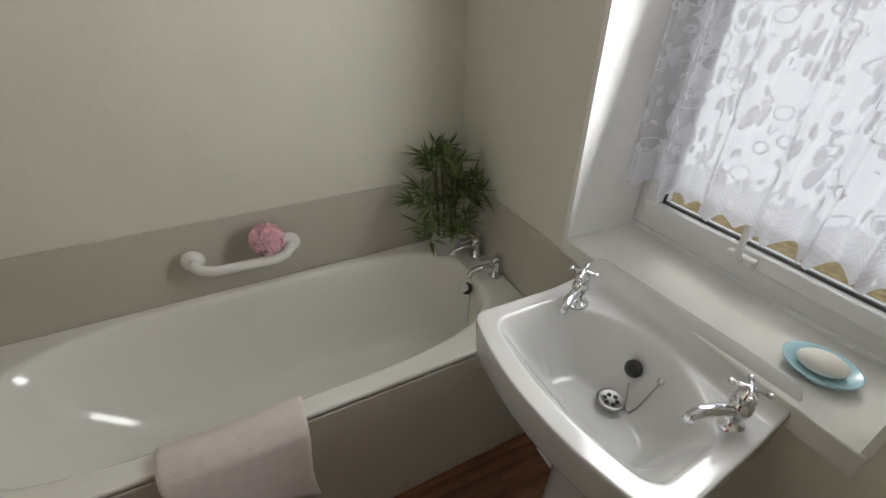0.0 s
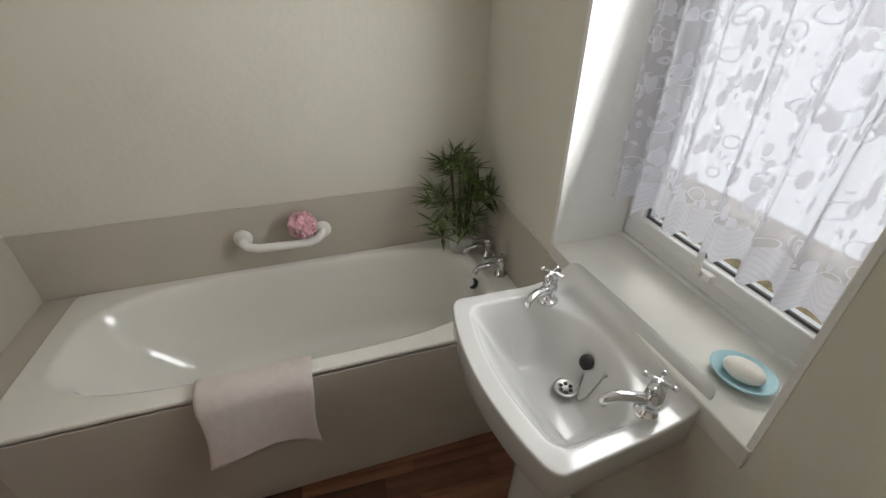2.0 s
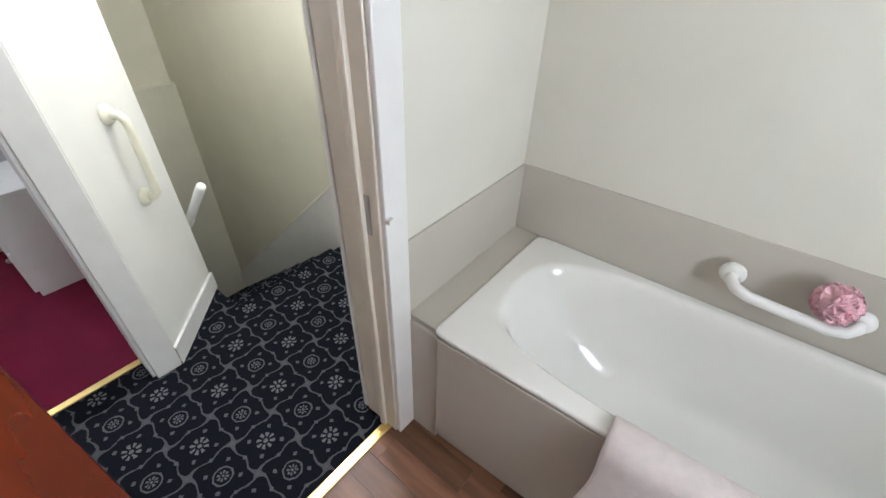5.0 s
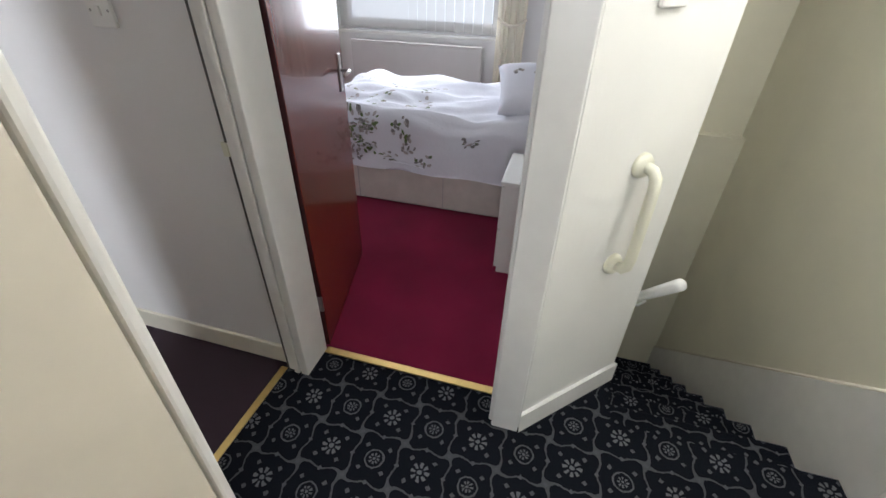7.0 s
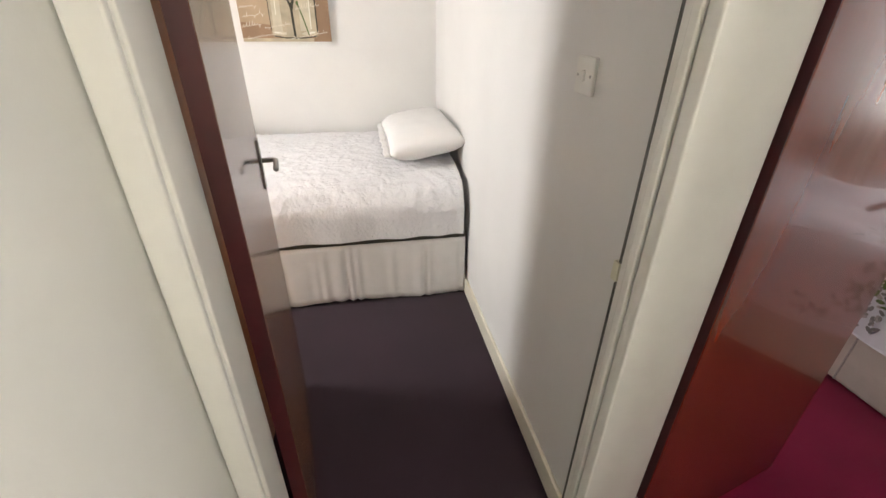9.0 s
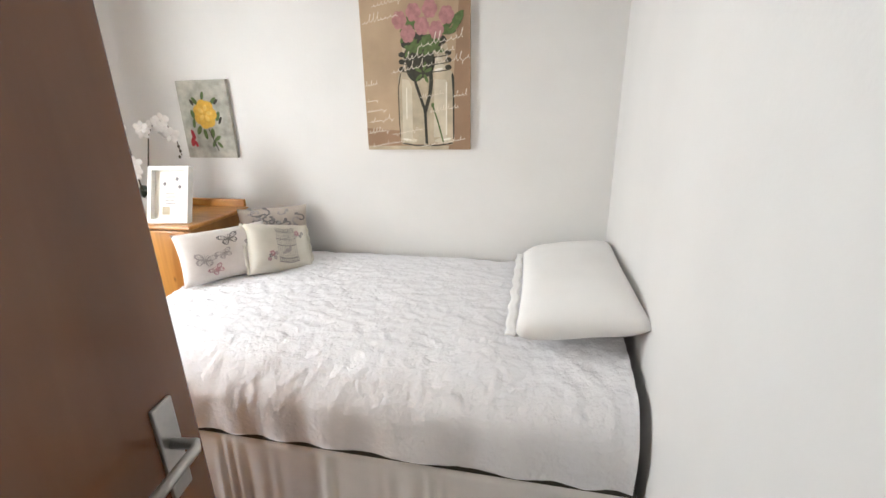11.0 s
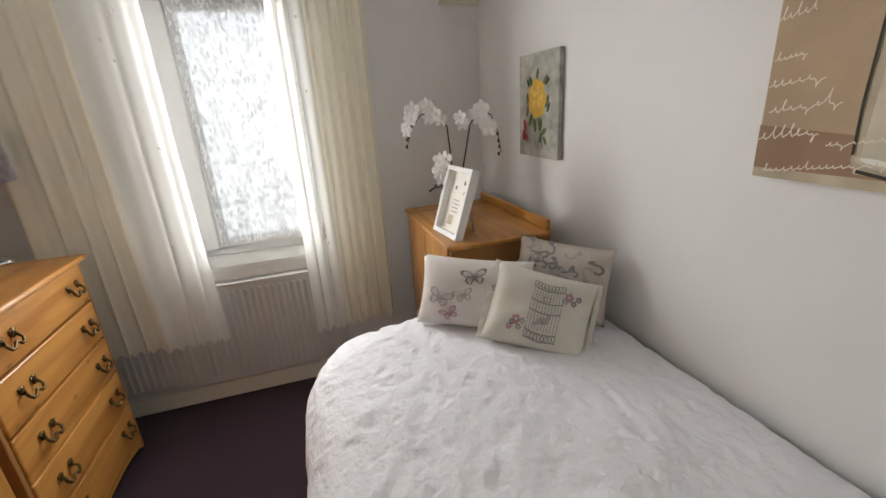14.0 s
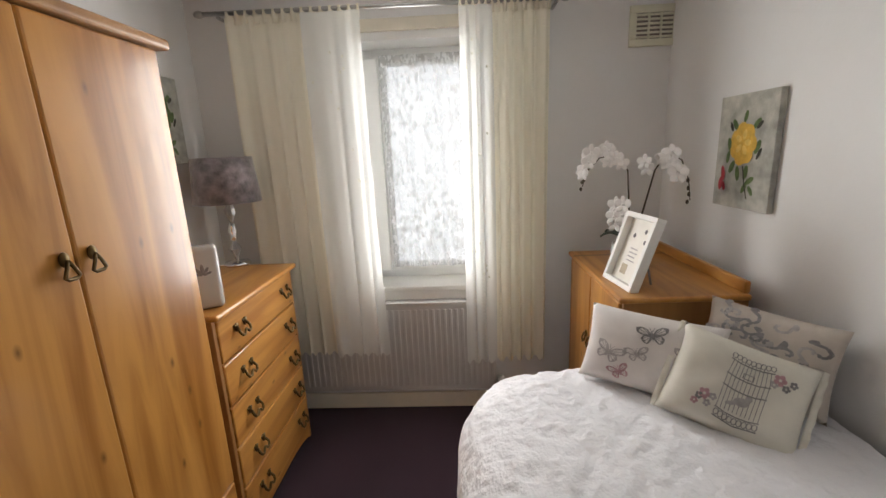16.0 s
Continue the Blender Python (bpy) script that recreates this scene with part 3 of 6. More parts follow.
# added strip in a duller cream, drawn for the shadow gap over the string
structure("stair_string_gap_line", tube([(0.015, -2.036, 0.565), (2.1, -2.036, -1.37)], 0.007, 8), M_CREAM, "dulled cream strip standing in for the dark gap line along the stair string", "trim", True)
structure("baseboard_landing_south", rounded((PX1, 0.02, -2.05, -2.032, 0, 0.16), 0.005), M_GLOSS, "cream gloss skirting board", "skirting")
sk = prism([(-0.012, -0.93), (0.352, -1.282), (0.362, -1.27), (0.008, -0.93)], 0.0, 0.10)
structure("baseboard_splay", sk, M_GLOSS, "white gloss skirting board on the splayed wall", "skirting")

# ---- doorways ----
def frame_member(name, spec, material=M_GLOSS, label="white gloss painted door frame"):
    return structure(name, rounded(spec, 0.004), material, label, "door frame")


# bathroom doorway: jambs, stops, architraves
frame_member("door_frame_bathroom_south", (PX0, PX1, -1.335, -1.31, 0, 2.02), M_CREAM, "cream painted door jamb with stop")
frame_member("door_frame_bathroom_stop", (-0.912, -0.885, -1.31, -1.295, 0, 2.0), M_CREAM, "cream painted door stop")
frame_member("door_frame_bathroom_north", (PX0, -0.835, -0.595, -0.57, 0, 2.02), M_CREAM, "cream painted door jamb")
frame_member("door_frame_bathroom_head", (PX0, PX1, -1.31, -0.595, 1.995, 2.02), M_CREAM, "cream painted door head")
frame_member("architrave_bathroom_south", (PX0 - 0.018, PX0, -1.395, -1.315, 0, 2.08))
frame_member("architrave_bathroom_head", (PX0 - 0.018, PX0, -1.315, -0.59, 2.0, 2.08))
frame_member("architrave_bathroom_north", (PX0 - 0.018, PX0, -0.59, -0.51, 0, 2.08))
frame_member("architrave_bathroom_landing_south", (PX1 + 0.006, PX1 + 0.024, -1.39, -1.31, 0, 2.08))
frame_member("architrave_bathroom_landing_north", (-0.829, -0.815, -0.59, -0.515, 0, 2.08))
# bedroom doorway
frame_member("door_frame_bedroom_east", (0.0, 0.040, 0.002, 0.062, 0, 2.02))
structure("wall_bedroom_return", boxes((0.04, 0.15, 0.0, 0.10, 0.0, 2.02)), M_WALL_BED, "off-white painted wall end beside the door frame", "wall")
frame_member("door_frame_bedroom_stop", (-0.012, 0.0, 0.006, 0.030, 0, 2.0))
# dark strip whose colour gives the shade of the gap behind the jamb
structure("door_gap_shade_bedroom", boxes((0.0015, 0.0396, 0.0624, 0.0705, 0.0, 0.968), (0.0015, 0.0396, 0.0624, 0.0705, 1.012, 2.0)), M_SEAL_GAP, "thin dark strip painted for the shaded gap between door frame and wall", "door frame")
structure("strike_plate_bedroom", rounded((-0.003, 0.0396, 0.0624, 0.082, 0.968, 1.012), 0.001), M_IVORY, "small painted strike plate on the door frame", "strike plate")
frame_member("door_frame_bedroom_west", (-0.80, -0.77, 0.002, 0.105, 0, 2.02))
frame_member("door_frame_bedroom_head", (-0.77, 0.0, 0.002, 0.105, 1.995, 2.02))
frame_member("architrave_bedroom_west", (-0.825, -0.776, -0.016, 0.0, 0, 2.08))
frame_member("architrave_bedroom_head", (-0.776, -0.012, -0.016, 0.0, 2.0, 2.08))
# red room doorway
frame_member("door_frame_red_north", (-0.01, 0.15, -0.036, -0.002, 0, 2.02))
frame_member("door_frame_red_south", (0.01, 0.15, -0.84, -0.812, 0, 2.02))
frame_member("door_frame_red_head", (0.01, 0.15, -0.812, -0.036, 1.995, 2.02))
frame_member("architrave_red_south", (-0.012, 0.008, -0.925, -0.825, 0, 2.08))
frame_member("architrave_red_head", (-0.012, 0.008, -0.825, -0.036, 2.0, 2.08))
structure("threshold_bathroom", rounded((-0.935, -0.895, -1.31, -0.595, 0, 0.007), 0.003), M_GOLD, "brass threshold strip", "threshold")
structure("threshold_bedroom", rounded((-0.77, 0.0, 0.070, 0.100, 0, 0.007), 0.003), M_GOLD, "brass threshold strip", "threshold")
structure("threshold_red_room", rounded((0.125, 0.160, -0.812, -0.036, 0, 0.007), 0.003), M_GOLD, "brass threshold strip", "threshold")
structure("baseboard_bedroom_east", rounded((0.024, 0.04, 0.080, YB, 0, 0.10), 0.005), M_SKIRT, "cream gloss skirting board", "skirting")
structure("baseboard_bedroom_west", rounded((BX, BX + 0.016, 0.10, YB, 0, 0.10), 0.005), M_SKIRT, "cream gloss skirting board", "skirting")
structure("baseboard_bedroom_south", rounded((BX + 0.016, -0.80, 0.10, 0.116, 0, 0.10), 0.005), M_SKIRT, "cream gloss skirting board", "skirting")
structure("baseboard_red_room", rounded((3.034, 3.05, -1.17, 1.95, 0, 0.10), 0.005), M_GLOSS, "white gloss skirting board", "skirting")


def door(label, hinge, angle, timber, width=0.735):
    """A flush veneered door; its leaf runs along local +x from the hinge."""
    d = thing("door", label, "door", pose(hinge[0], hinge[1], 0.006, 0, 0, angle))
    part("leaf", rounded((0, width, -0.018, 0.018, 0.004, 1.98), 0.003), timber, d)
    part("edge_lipping", boxes((-0.0015, -0.0002, -0.0172, 0.0172, 0.006, 1.978)), M_LIP, d, "dark red painted door edge")
    for z in (0.25, 1.72):
        part("hinge", rounded((-0.006, 0.004, -0.02, 0.02, z - 0.04, z + 0.04), 0.002), M_STEEL, d, "small steel hinge")
    for s in (-1, 1):
        hp = part("handle_plate", rounded((width - 0.085, width - 0.045, s * 0.021 - 0.0035, s * 0.021 + 0.0035, 0.96, 1.12), 0.003), M_STEEL, d, "steel handle plate")
        part("lever", tube([(width - 0.065, s * 0.02, 1.05), (width - 0.065, s * 0.06, 1.05), (width - 0.075, s * 0.066, 1.05), (width - 0.17, s * 0.066, 1.05)], 0.008, 10), M_STEEL, hp, "steel lever handle", True)
    part("latch_plate", rounded((width - 0.001, width + 0.002, -0.011, 0.011, 1.0, 1.09), 0.001), M_STEEL, d, "steel latch plate")
    return d


door("mahogany flush door standing open into the bathroom", (-0.965, -0.615), 160, M_MAHOG)
door("brown veneered flush door standing open into the bedroom", (-0.747, 0.118), 99, M_VENEER)
door("glossy mahogany flush door open into the red bedroom", (0.165, -0.025), 13.6, M_MAHOG)


# ---- bathroom ----
def bathtub():
    t = thing("bathtub", "cream-white enamelled bath built in along the wall", "bathtub")
    x0, x1, y0, y1, top = -2.735, -1.073, -2.046, -1.384, 0.604
    cx, cy = (-2.635 - 1.15) / 2, (-2.018 - 1.437) / 2
    ax, ay = (2.635 - 1.15) / 2, (2.018 - 1.437) / 2
    skew = 0.068
    seg = 96

    def oval(k, sx, sy, dx, p):
        a = 2 * math.pi * k / seg
        c, s = math.cos(a), math.sin(a)
        return (cx + dx + sx * math.copysign(abs(c) ** (2 / p), c), cy + sy * math.copysign(abs(s) ** (2 / p), s))

    bm = bmesh.new()
    outer = []
    for k in range(seg):
        a = 2 * math.pi * k / seg
        c, s = math.cos(a), math.sin(a)
        q = 40.0
        px = (x0 + x1) / 2 + (x1 - x0) / 2 * math.copysign(abs(c) ** (2 / q), c)
        py = (y0 + y1) / 2 + (y1 - y0) / 2 * math.copysign(abs(s) ** (2 / q), s)
        outer.append((px, py))
    rings = []
    for inset, z in ((0.030, top - 0.018), (0.003, top - 0.019), (0.0, top - 0.016), (0.0, top - 0.006), (0.0018, top - 0.0018), (0.006, top), (0.009, top)):
        rings.append([bm.verts.new((x + (inset if x < cx else -inset), y + (inset if y < cy else -inset), z)) for x, y in outer])
    prof = [(1.012, 1.02, 0.0, 0.0, 3.4), (1.0, 1.0, 0.0, -0.0006, 3.4), (0.985, 0.97, 0.0, -0.006, 3.3), (0.97, 0.945, 0.0, -0.02, 3.3), (0.95, 0.93, -0.004, -0.05, 3.2), (0.92, 0.90, -0.015, -0.13, 3.1), (0.87, 0.85, -0.035, -0.22, 3.0), (0.80, 0.78, -0.065, -0.30, 2.9), (0.74, 0.71, -0.085, -0.345, 2.8), (0.66, 0.62, -0.095, -0.375, 2.7), (0.54, 0.50, -0.10, -0.39, 2.6), (0.36, 0.34, -0.10, -0.398, 2.5), (0.15, 0.14, -0.10, -0.40, 2.3)]
    for sx, sy, dx, dz, p in prof:
        rings.append([bm.verts.new((*oval(k, ax * sx, ay * sy, dx, p), top + dz)) for k in range(seg)])
    for a, b in zip(rings, rings[1:]):
        for k in range(seg):
            bm.faces.new((a[k], a[(k + 1) % seg], b[(k + 1) % seg], b[k]))
    bm.faces.new(rings[-1])

    def skewed(b):
        """The bath follows the wall behind it, a little out of square."""
        for v in b.verts:
            v.co.y += (v.co.x - x1) / (x1 - x0) * skew
        return b

    part("tub", skewed(bm), M_ENAMEL, t, "", True)
    part("bath_panel", skewed(rounded((-2.735, -1.094, -1.391, -1.3835, 0.07, 0.5785), 0.002)), M_PANEL, t, "grey-beige board bath panel")
    part("plinth", skewed(rounded((-2.735, -1.09, -1.415, -1.401, 0.0, 0.10), 0.003)), M_PANEL, t, "grey-beige plinth strip")
    part("waste_overflow", moved(lathe([(0, 0), (0.028, 0), (0.03, 0.004), (0.022, 0.008), (0, 0.009)], 18), pose(-2.612, -1.775, 0.545, 0, 80, 0)), M_CHROME, t, "chrome overflow cover", True)
    return t


bathtub()
ledge = thing("bath_end_ledge", "grey-beige boarded ledge between the bath and the door wall", "ledge")
part("top_board", rounded((-1.075, PX0, -2.05, -1.40, 0.575, 0.597), 0.003), M_BAND, ledge)
part("front_board", rounded((-1.09, PX0, -1.410, -1.390, 0.0, 0.575), 0.003), M_PANEL, ledge)
structure("wall_band_south", prism([(PX0, YS), (PX0, YS + 0.008), (WX, YS - 0.072), (WX, YS - 0.08)], 0.598, 0.878), M_BAND, "grey-beige splash board above the bath", "splashback")
structure("wall_band_east", rounded((PX0 - 0.008, PX0, YS + 0.008, -1.395, 0.598, 0.878), 0.002), M_BAND, "grey-beige splash board beside the bath", "splashback")
structure("wall_band_west", rounded((WX, WX + 0.008, YS + 0.008, -1.39, 0.606, 0.875), 0.002), M_BAND, "grey-beige splash board below the sill", "splashback")
structure("baseboard_bathroom_west", rounded((WX, WX + 0.016, -1.39, 0.0, 0, 0.10), 0.004), M_GLOSS, "white gloss skirting board", "skirting")


def bath_tap(x, y, red):
    t = thing("bath_tap", "chrome bath tap with a flat lever head on the bath rim", "tap", pose(x, y, 0.604, 0, 0, 0), "pair of bath taps")
    part("body", lathe([(0.024, 0), (0.026, 0.006), (0.017, 0.014), (0.016, 0.055), (0.02, 0.06), (0.019, 0.085), (0, 0.09)], 16), M_CHROME, t, "", True)
    part("spout", tube([(0.0, 0, 0.05), (0.05, 0, 0.058), (0.095, 0, 0.05), (0.115, 0, 0.03)], 0.012, 12), M_CHROME, t, "", True)
    lv = part("lever", rounded((-0.02, 0.075, -0.009, 0.009, 0.082, 0.094), 0.004), M_CHROME, t)
    part("marker", lathe([(0.006, 0.1), (0.006, 0.1025), (0, 0.103)], 10), M_REDP if red else M_INK, lv, "small coloured dot")
    return t


bath_tap(-2.70, -1.905, True)
bath_tap(-2.70, -1.752, False)
plug = thing("bath_plug_and_chain", "black rubber bath plug hanging on a ball chain", "plug", pose(-2.632, -1.765, 0.575))
part("plug", moved(lathe([(0, 0), (0.021, 0), (0.024, 0.012), (0.02, 0.016), (0.012, 0.02), (0, 0.02)], 16), pose(0.035, 0, -0.01, 0, 60, 0)), M_RUBBER, plug, "", True)
part("ring", moved(lathe([(0.013, 0), (0.017, 0.0), (0.017, 0.006), (0.013, 0.006)], 14), pose(0.05, 0, 0.0, 0, 60, 0)), M_CHROME, plug)
part("chain", join(*[blob((0.04 + 0.02 * math.sin(i * 0.05), 0.02 + 0.0011 * i, -0.012 - 0.0055 * i), 0.0028, 6) for i in range(34)]), M_CHROME, plug)

# towel over the rim
def towel_surface(u, v):
    """Hangs a hand's breadth inside the tub, turns over the rim and falls down the panel."""
    x = -1.615 - 0.325 * u + 0.012 * math.sin(v * 7 + u * 2) * v
    s = v * 0.50
    sk = (x + 1.073) / 1.662 * 0.068 + 0.011
    if s < 0.16:
        y, z = -1.452 - 0.012 * (1 - s / 0.16), 0.612 - (0.16 - s) * 0.9
    elif s < 0.225:
        q = (s - 0.16) / 0.065
        y, z = -1.452 + 0.067 * q, 0.612 + 0.008 * math.sin(q * math.pi) + 0.002 * math.sin(u * 9)
    else:
        d = s - 0.225
        y = -1.385 + 0.02 * min(1, d / 0.03) + 0.09 * d + 0.014 * math.sin(u * 5.5 + 0.6) * d / 0.27
        z = 0.612 - d * (1.0 - 0.13 * math.sin(math.pi * u) + 0.04 * u) * 0.95
    return (x, y + sk, z)


tw = thing("hand_towel", "pale pink hand towel draped over the bath rim", "towel")
part("cloth", sheet(towel_surface, 24, 36, 0.007), M_TOWEL, tw, "", True)


def grab_rail():
    t = thing("grab_rail", "white plastic grab rail fixed above the bath", "grab rail", pose(-1.71, YS + 0.008, 0.765))
    for x in (0.0, -0.305):
        part("flange", moved(lathe([(0, 0), (0.036, 0), (0.036, 0.008), (0.026, 0.022), (0, 0.024)], 20), pose(x, 0, 0, -90, 0, 0)), M_PLASTIC, t, "", True)
    part("bar", tube([(0, 0.01, 0), (-0.004, 0.04, -0.004), (-0.02, 0.055, -0.012), (-0.06, 0.06, -0.022), (-0.15, 0.06, -0.024), (-0.25, 0.06, -0.024), (-0.285, 0.055, -0.015), (-0.301, 0.04, -0.004), (-0.305, 0.01, 0)], 0.0165, 14), M_PLASTIC, t, "", True)
    return t


grab_rail()
rnd = random.Random(4)
puff = thing("bath_puff", "pink nylon net bath puff resting on the grab rail", "bath puff", pose(-1.945, YS + 0.045, 0.812))
for i in range(46):
    d = Vector((rnd.uniform(-1, 1), rnd.uniform(-1, 1), rnd.uniform(-0.9, 1))).normalized()
    q = d.to_track_quat("Z", "Y").to_matrix().to_4x4()
    r0 = 0.03

    def ruffle(u, v, k=i):
        a = u * 2 * math.pi
        r = 0.006 + 0.028 * v
        return (r * math.cos(a), r * math.sin(a), 0.010 * v + 0.006 * v * math.sin(a * 7 + k))

    part("ruffle", moved(sheet(ruffle, 22, 4), Matrix.Translation(d * 0.032) @ q), M_PUFF, puff, "", True)

# potted bamboo on the bath corner
pot = thing("potted_bamboo", "artificial bamboo plant in a small white square pot", "plant", pose(-2.60, -1.985, 0.604))
bm = bmesh.new()
bmesh.ops.create_cone(bm, cap_ends=True, segments=4, radius1=0.055, radius2=0.08, depth=0.085, matrix=pose(0, 0, 0.0425, 0, 0, 30))
bmesh.ops.bevel(bm, geom=list(bm.edges), offset=0.006, segments=2, affect="EDGES")
part("pot", bm, M_CERAMIC, pot, "white ceramic pot")
for i in range(7):
    a = i * 0.9
    part("cane", tube([(0.03 * math.cos(a), 0.03 * math.sin(a), 0.07), (0.035 * math.cos(a), 0.035 * math.sin(a), 0.2), (0.05 * math.cos(a + .2), 0.05 * math.sin(a + .2), rnd.uniform(0.28, 0.42))], 0.005, 7), M_CANE, pot, "", True)


def blade(base, tip, w):
    base, tip = Vector(base), Vector(tip)
    d = tip - base
    side = d.cross(Vector((0, 0, 1)))
    side = (side if side.length > 1e-4 else Vector((1, 0, 0))).normalized() * w
    mid = base + d * 0.35 + Vector((0, 0, 0.006))
    return [base, mid + side, tip, mid - side, mid + Vector((0, 0, 0.004))]


for cl in range(40):
    bm = bmesh.new()
    a, h = rnd.uniform(0, 6.28), rnd.uniform(0.14, 0.44)
    rad = (0.165 if h < 0.34 else 0.10) * rnd.uniform(0.3, 1.0)
    c = Vector((max(rad * math.cos(a) + 0.015, -0.10), max(rad * math.sin(a) + 0.02, -0.05), h))
    for k in range(rnd.randint(8, 11)):
        d = Vector((rnd.uniform(-1, 1) + math.cos(a) * 0.4, rnd.uniform(-1, 1) + math.sin(a) * 0.4, rnd.uniform(-0.25, 0.9))).normalized()
        tip = c + d * rnd.uniform(0.06, 0.105)
        tip.y, tip.x = max(tip.y, -0.075), max(tip.x, -0.125)
        v = [bm.verts.new(p) for p in blade(c, tip, rnd.uniform(0.006, 0.0095))]
        for q in ((0, 1, 4), (1, 2, 4), (2, 3, 4), (3, 0, 4)):
            bm.faces.new([v[j] for j in q])
    part("leaf_spray", bm, M_LEAF, pot)


def basin():
    t = thing("pedestal_basin", "white ceramic pedestal basin below the window sill", "basin", pose(-2.738, -1.083, 0.0, 0, 0, 4))
    top = 0.872

    def smooth(v):
        v = max(0.0, min(1.0, v))
        return v * v * (3 - 2 * v)

    def rise(x, y):
        """Height of the glazed top over the rim: sunk deck, bowl with a bowed back, raised back ridge."""
        w = 0.252 + 0.018 * x / 0.356
        xs = x - 0.045 * max(0.0, 1 - (y / w) ** 2) * (x / 0.37) ** 2
        r = 0.045
        qx, qy = abs(xs - 0.174) - (0.144 - r), abs(y) - (w - 0.038 - r)
        d = r - math.hypot(max(qx, 0), max(qy, 0)) - min(max(qx, qy), 0)
        z = -0.007 * smooth(d / 0.014)
        lift = 0.046 * (1 - smooth((x - 0.004) / 0.050))
        z += lift + 0.016 * (1 - smooth(x / 0.14)) * (1 - smooth(d / 0.012))
        back = xs - 0.044 - 0.09 * (abs(y) / 0.2) ** 2.5
        near = [max(1e-4, v) for v in (back, d, (0.318 - xs) * 0.62 if xs > 0.2 else 1.0, (w - 0.038 - abs(y)) * 0.72)]
        if back > 0 and d > 0:
            soft = sum(v ** -5 for v in near) ** -0.2
            z -= 0.168 * smooth(soft / 0.076) ** 0.8
        return z

    def round_square(n, m, r):
        """Points round a unit square with rounded corners."""
        pts = []
        for q in range(4):
            c, s = round(math.cos(q * math.pi / 2)), round(math.sin(q * math.pi / 2))
            side = [(1.0, -1 + r + (2 - 2 * r) * i / n) for i in range(n)]
            side += [(1 - r + r * math.cos(i / m * math.pi / 2), 1 - r + r * math.sin(i / m * math.pi / 2)) for i in range(m)]
            pts += [(c * x - s * y, s * x + c * y) for x, y in side]
        return pts

    unit = round_square(30, 8, 0.13)
    rim = []
    for a, b in unit:
        x = 0.178 + 0.178 * a
        y = b * (0.252 + 0.018 * x / 0.356)
        rim.append((x + 0.045 * max(0.0, 1 - b * b) * (x / 0.356) ** 2, y))
    mx = 0.19
    rings = []
    bm = bmesh.new()
    for k, z in ((0.42, -0.22), (0.58, -0.208), (0.76, -0.165), (0.89, -0.105), (0.95, -0.098), (0.978, -0.092), (0.988, -0.086), (0.996, -0.03), (1.0, -0.010), (0.9985, -0.005), (0.994, -0.0015), (0.988, 0.0)):
        ring = []
        for x, y in rim:
            px, py = mx + (x - mx) * k, y * k
            ring.append(bm.verts.new((max(px, 0.002), py, top + z + (rise(px, py) if z > -0.04 else 0.0))))
        rings.append(ring)
    steps = 62
    for i in range(1, steps):
        k = 0.988 * (1 - i / steps)
        rings.append([bm.verts.new((mx + (x - mx) * k, y * k, top + rise(mx + (x - mx) * k, y * k))) for x, y in rim])
    n = len(rim)
    for p, q in zip(rings, rings[1:]):
        for k in range(n):
            bm.faces.new((p[k], p[(k + 1) % n], q[(k + 1) % n], q[k]))
    bm.faces.new(rings[-1])
    bm.faces.new(rings[0])
    for v in bm.verts:
        v.co.x -= 0.030 * max(0.0, 1 - v.co.x / 0.05)
    part("bowl", bm, M_CERAMIC, t, "", True)
    part("pedestal", lathe([(0.11, 0), (0.108, 0.03), (0.085, 0.12), (0.078, 0.45), (0.09, 0.60), (0.10, 0.662)], 28, (0.16, 0, 0)), M_CERAMIC, t, "", True)
    wx, wy = 0.132, -0.004
    wz = top + max(rise(wx + a, wy + b) for a in (-0.022, 0.0, 0.022) for b in (-0.022, 0.0, 0.022)) - 0.001
    waste = part("waste", lathe([(0, 0), (0.031, 0), (0.033, 0.003), (0.026, 0.006), (0.022, 0.003), (0, 0.002)], 20, (wx, wy, wz)), M_STEEL, t, "dull steel waste grid", True)
    for i in range(6):
        a = i * math.pi / 3
        part("slot", lathe([(0, 0), (0.0055, 0), (0.0055, 0.002), (0, 0.002)], 10, (wx + 0.014 * math.cos(a), wy + 0.014 * math.sin(a), wz + 0.002)), M_RUBBER, waste)
    for y, turn in ((-0.188, 0.42), (0.205, -0.30)):
        base = top + rise(0.098, y)
        tap = part("tap", lathe([(0.028, -0.002), (0.029, 0.004), (0.024, 0.009), (0.017, 0.014), (0.0155, 0.028), (0.019, 0.034), (0.0205, 0.046), (0.019, 0.058), (0.0145, 0.062), (0.0145, 0.068), (0.018, 0.072), (0.016, 0.084), (0.0075, 0.090), (0.0065, 0.100), (0, 0.102)], 22, (0.098, y, base)), M_CHROME, t, "chrome basin tap", True)
        c, s = math.cos(turn), math.sin(turn)
        part("spout", tube([(0.098 + c * l, y + s * l, base + h) for l, h in ((0.0, 0.044), (0.03, 0.049), (0.06, 0.056), (0.082, 0.056), (0.098, 0.048), (0.104, 0.036))], 0.0125, 14, 0.0095), M_CHROME, tap, "", True)
        for a in (0.5, 0.5 + math.pi / 2):
            c, s = math.cos(a) * 0.029, math.sin(a) * 0.029
            part("cross_handle", join(tube([(0.098 - c, y - s, base + 0.096), (0.098, y, base + 0.098), (0.098 + c, y + s, base + 0.096)], 0.0042, 10), blob((0.098 - c, y - s, base + 0.096), 0.0062, 10), blob((0.098 + c, y + s, base + 0.096), 0.0062, 10)), M_CHROME, tap, "", True)
    pz = top + rise(0.078, -0.004)
